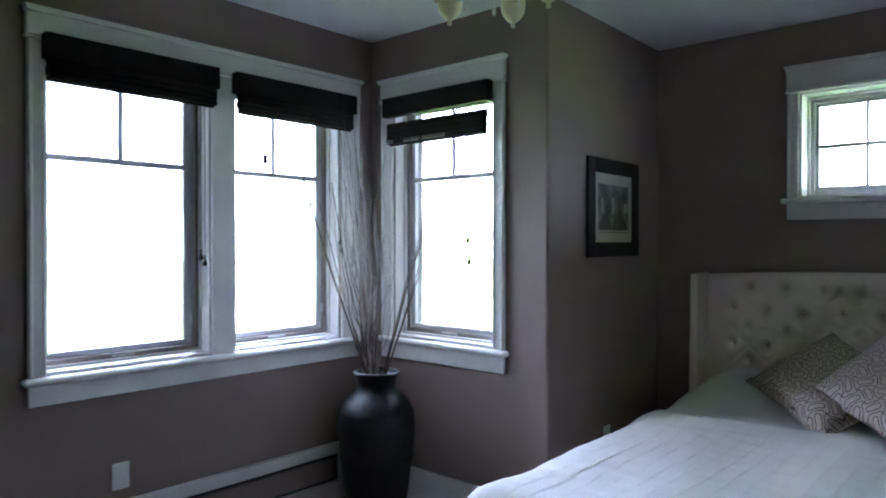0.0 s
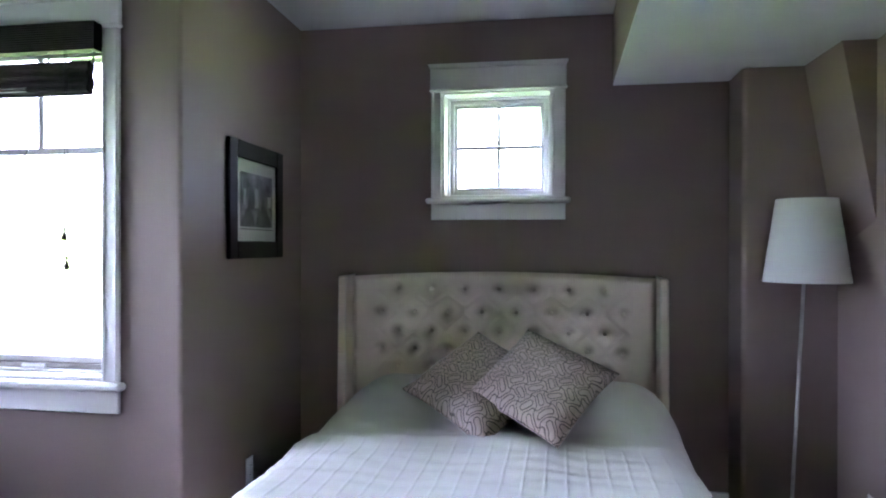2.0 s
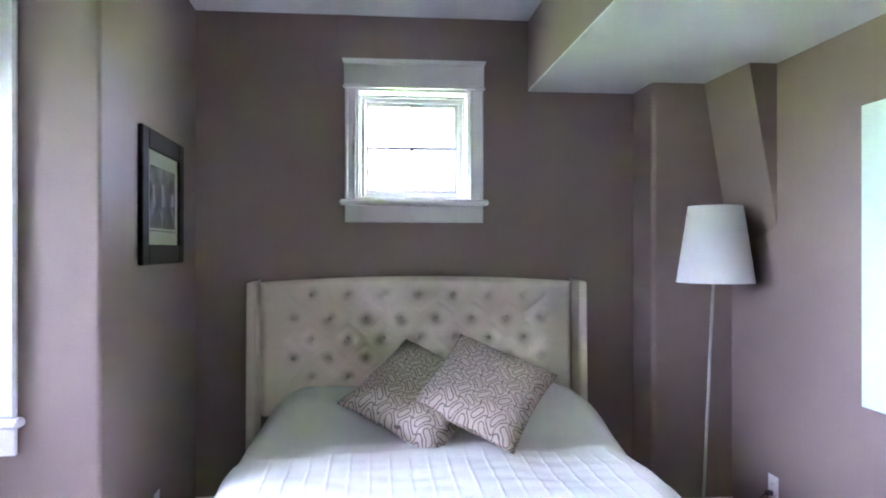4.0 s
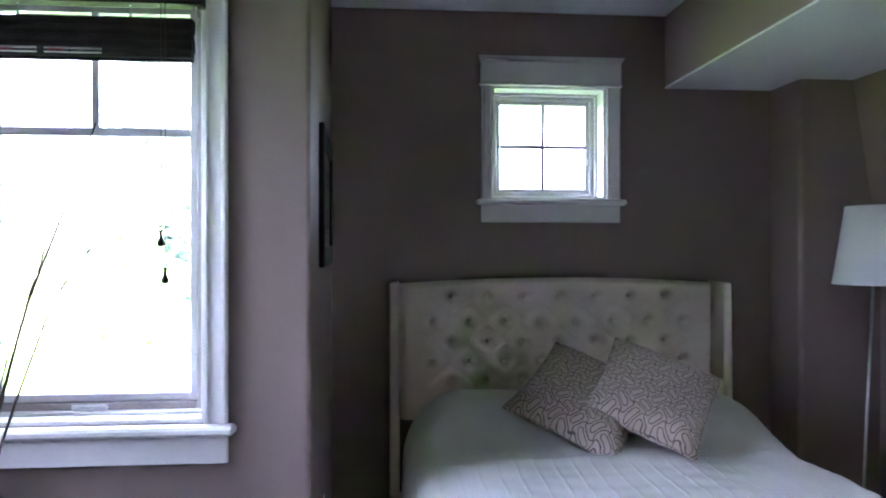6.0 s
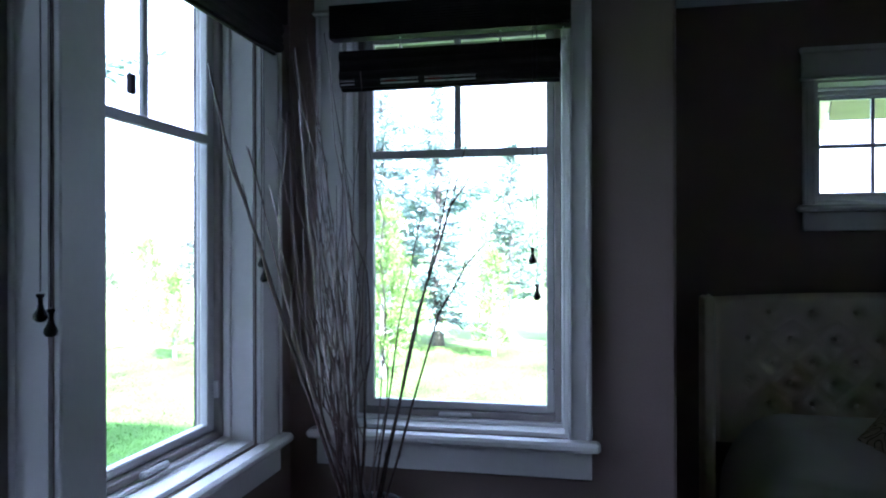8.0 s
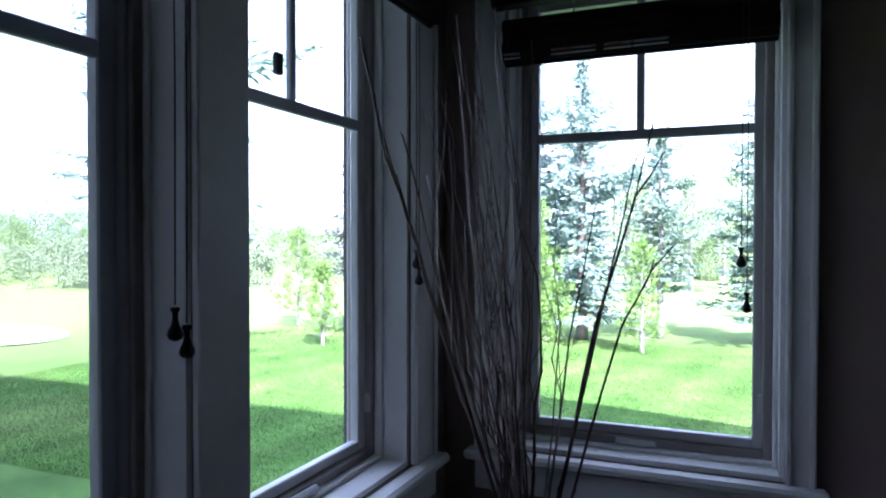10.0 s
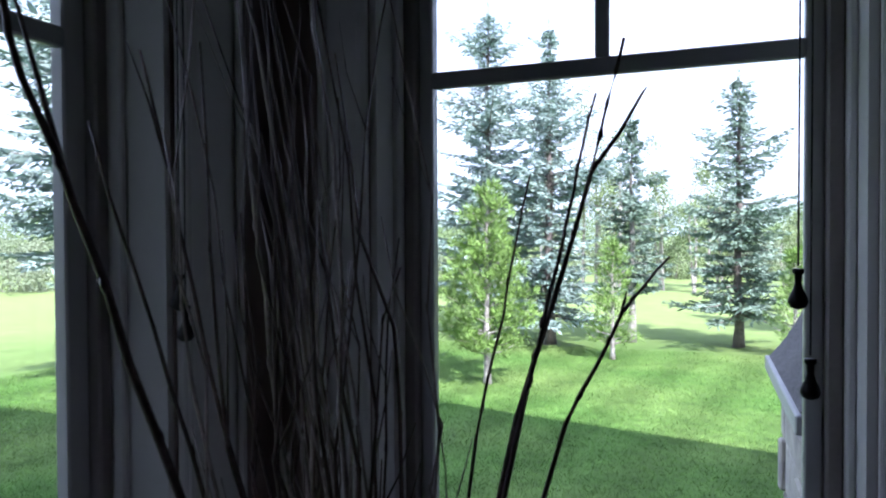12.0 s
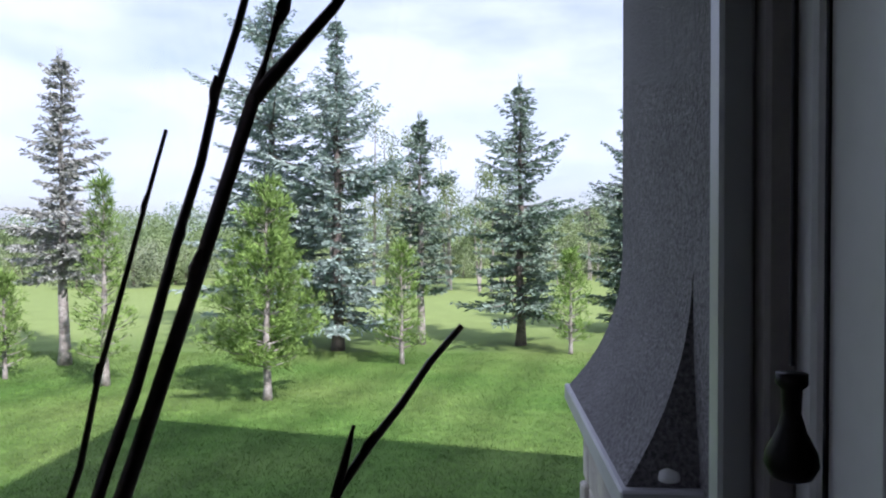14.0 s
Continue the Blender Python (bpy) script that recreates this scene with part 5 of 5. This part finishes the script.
woods("far_woods", 46, 62, 420, 1.6, 3.2, 0.12, LEAF_FAR, 5, "light green belt of young aspen woods")
woods("far_woods", 66, 95, 560, 2.6, 5.0, 0.20, WOODS, 6, "dark green mixed woods along the ridge")
woods("far_bushes", 34, 48, 340, 0.8, 1.7, 0.09, WILLOW, 8, "grey-green bushes over the meadow")

# far house on the ridge
far = thing("far_house", "dark low house among the far trees", "house", at=(15.0, 90.0, 3.2))
part("wall", cube(-2.6, 2.6, -2, 2, -4.5, 0.9), STUCCO, far)
bm = extrude_outline([(-3.2, 0.8), (3.2, 0.8), (1.5, 1.8), (-1.5, 1.8)], -2.6, 2.6)
for v in bm.verts:
    v.co = Vector((v.co.x, v.co.z, v.co.y))
part("roof", bm, ROOFING, far)
part("chimney", cube(0.7, 1.2, -0.3, 0.3, 1.5, 2.6), STUCCO, far)

# grass blades where the lawn is looked at from the windows
rgb = np.random.default_rng(9)
n = 230000
px = rgb.uniform(-9.0, 3.2, n)
py = 2.3 + 9.5 * rgb.random(n) ** 1.25
keep = ~((px > 0.7) & (py < 2.1))
px, py = px[keep], py[keep]
pz = np.array([rise(float(a), float(b)) for a, b in zip(px, py)]) - 0.003
d = np.stack([rgb.normal(0, 0.018, len(px)), rgb.normal(0, 0.018, len(px)), rgb.uniform(0.018, 0.042, len(px))], 1)
ang = rgb.uniform(0, math.tau, len(px))
w = np.stack([np.cos(ang), np.sin(ang), 0 * ang], 1) * 0.0030
tagged(quads("grass", np.stack([px, py, pz], 1), d, w, BLADE), "short mown lawn grass", "grass", kind="stuff")

# drive, stump and boulder out on the lawn
bm = bmesh.new()
lo = [bm.verts.new((-14.3 + 2.7 * math.cos(k * math.tau / 40), 7.5 + 1.5 * math.sin(k * math.tau / 40), GROUND + 0.03)) for k in range(40)]
bm.faces.new(lo)
tagged(part("gravel_drive", bm, GRAVEL), "pale gravel drive curving through the lawn", "path", kind="structure")
stump = lathe(bmesh.new(), [(0.30, -0.08), (0.24, 0.05), (0.19, 0.3), (0.17, 0.55), (0.15, 0.57), (0.0, 0.56)], sides=18)
for v in stump.verts:
    v.co += Vector((noise.noise(v.co * 6), noise.noise(v.co * 6 + Vector((4, 0, 0))), 0)) * 0.05
ob = tagged(part("tree_stump", stump, WOOD_STUMP, smooth=True), "weathered brown tree stump on the lawn", "stump")
ob.location = (-9.97, 9.8, rise(-9.97, 9.8))


def boulder(name, at, size, mat, label, category, seed):
    bm = bmesh.new()
    bmesh.ops.create_icosphere(bm, subdivisions=3, radius=1.0)
    o = Vector((seed * 3.1, 0, 0))
    for v in bm.verts:
        v.co *= 1 + 0.18 * noise.noise(v.co * 1.3 + o) + 0.04 * noise.noise(v.co * 5 + o)
        v.co = Vector((v.co.x * size[0], v.co.y * size[1], v.co.z * size[2]))
    ob = tagged(part(name, bm, mat, smooth=True), label, category)
    ob.location = at
    return ob


boulder("boulder", (-10.3, 8.85, rise(-10.3, 8.85) + 0.14), (0.3, 0.25, 0.24), STONE, "pale grey boulder on the lawn", "rock", 2)
boulder("boulder", (-11.6, 11.5, rise(-11.6, 11.5) + 0.14), (0.42, 0.3, 0.22), STONE, "low pale boulder at the lawn's edge", "rock", 4)
boulder("boulder", (4.4, 18.5, rise(4.4, 18.5) + 0.12), (0.5, 0.35, 0.25), STONE, "whitish boulder near the far bushes", "rock", 6)

# ---- flared stucco pier outside the tall window ----
pier = thing("stucco_pier", "grey stucco house pier flaring onto a stone base", "pier", at=(0, 0, GROUND))
PX0, PY0, PY1, LZ = NICHE_X - 0.145, 0.92, 1.60, 1.09


def flare(z):
    """How far the stucco stands out at height z."""
    t = max(0.0, 1 - (z - LZ) / 0.42)
    return 0.135 * t ** 2.2


bm = bmesh.new()
levels = [LZ + 0.42 * k / 16 for k in range(17)] + [2.0, 2.9]
loops = []
for z in levels:
    f = flare(z)
    loops.append([bm.verts.new(p) for p in ((PX0 - f, PY0 - 0.4 * f, z - GROUND), (NICHE_X - 0.06, PY0 - 0.4 * f, z - GROUND), (NICHE_X - 0.06, PY1 + f, z - GROUND), (PX0 - f, PY1 + f, z - GROUND))])
for a, b in zip(loops, loops[1:]):
    for k in range(4):
        bm.faces.new((a[k], a[(k + 1) % 4], b[(k + 1) % 4], b[k]))
bm.faces.new(loops[0][::-1])
bm.faces.new(loops[-1])
part("stucco_shaft", bm, STUCCO, pier)
part("ledge", cube(PX0 - 0.148, NICHE_X - 0.055, PY0 - 0.075, PY1 + 0.155, LZ - 0.05 - GROUND, LZ - GROUND - 0.001, 0.004), LEDGE, pier, "grey metal ledge")
part("core", cube(PX0 - 0.06, NICHE_X - 0.056, PY0 + 0.02, PY1 + 0.06, -0.05, LZ - 0.05 - GROUND), MORTAR, pier)
rs = random.Random(4)
z = 0.0
while z < LZ - 0.06 - GROUND - 0.05:
    h = min(rs.uniform(0.10, 0.20), LZ - 0.052 - GROUND - z)
    y = PY0 - 0.02
    while y < PY1 + 0.09:
        w = min(rs.uniform(0.16, 0.38), PY1 + 0.10 - y)
        part("stone", cube(PX0 - 0.06 - rs.uniform(0.03, 0.05), PX0 - 0.055, y + 0.005, y + w - 0.005, z + 0.005, z + h - 0.005, 0.008), STONE, pier)
        y += w
    x = PX0 - 0.055
    part("stone", cube(x + 0.004, NICHE_X - 0.06, PY0 + 0.02 - rs.uniform(0.03, 0.05), PY0 + 0.025, z + 0.005, z + h - 0.005, 0.008), STONE, pier)
    z += h
boulder("pebble", (1.0, 0.885, LZ + 0.017), (0.026, 0.022, 0.018), PEBBLE, "smooth white pebble lying on the pier ledge", "stone", 1)
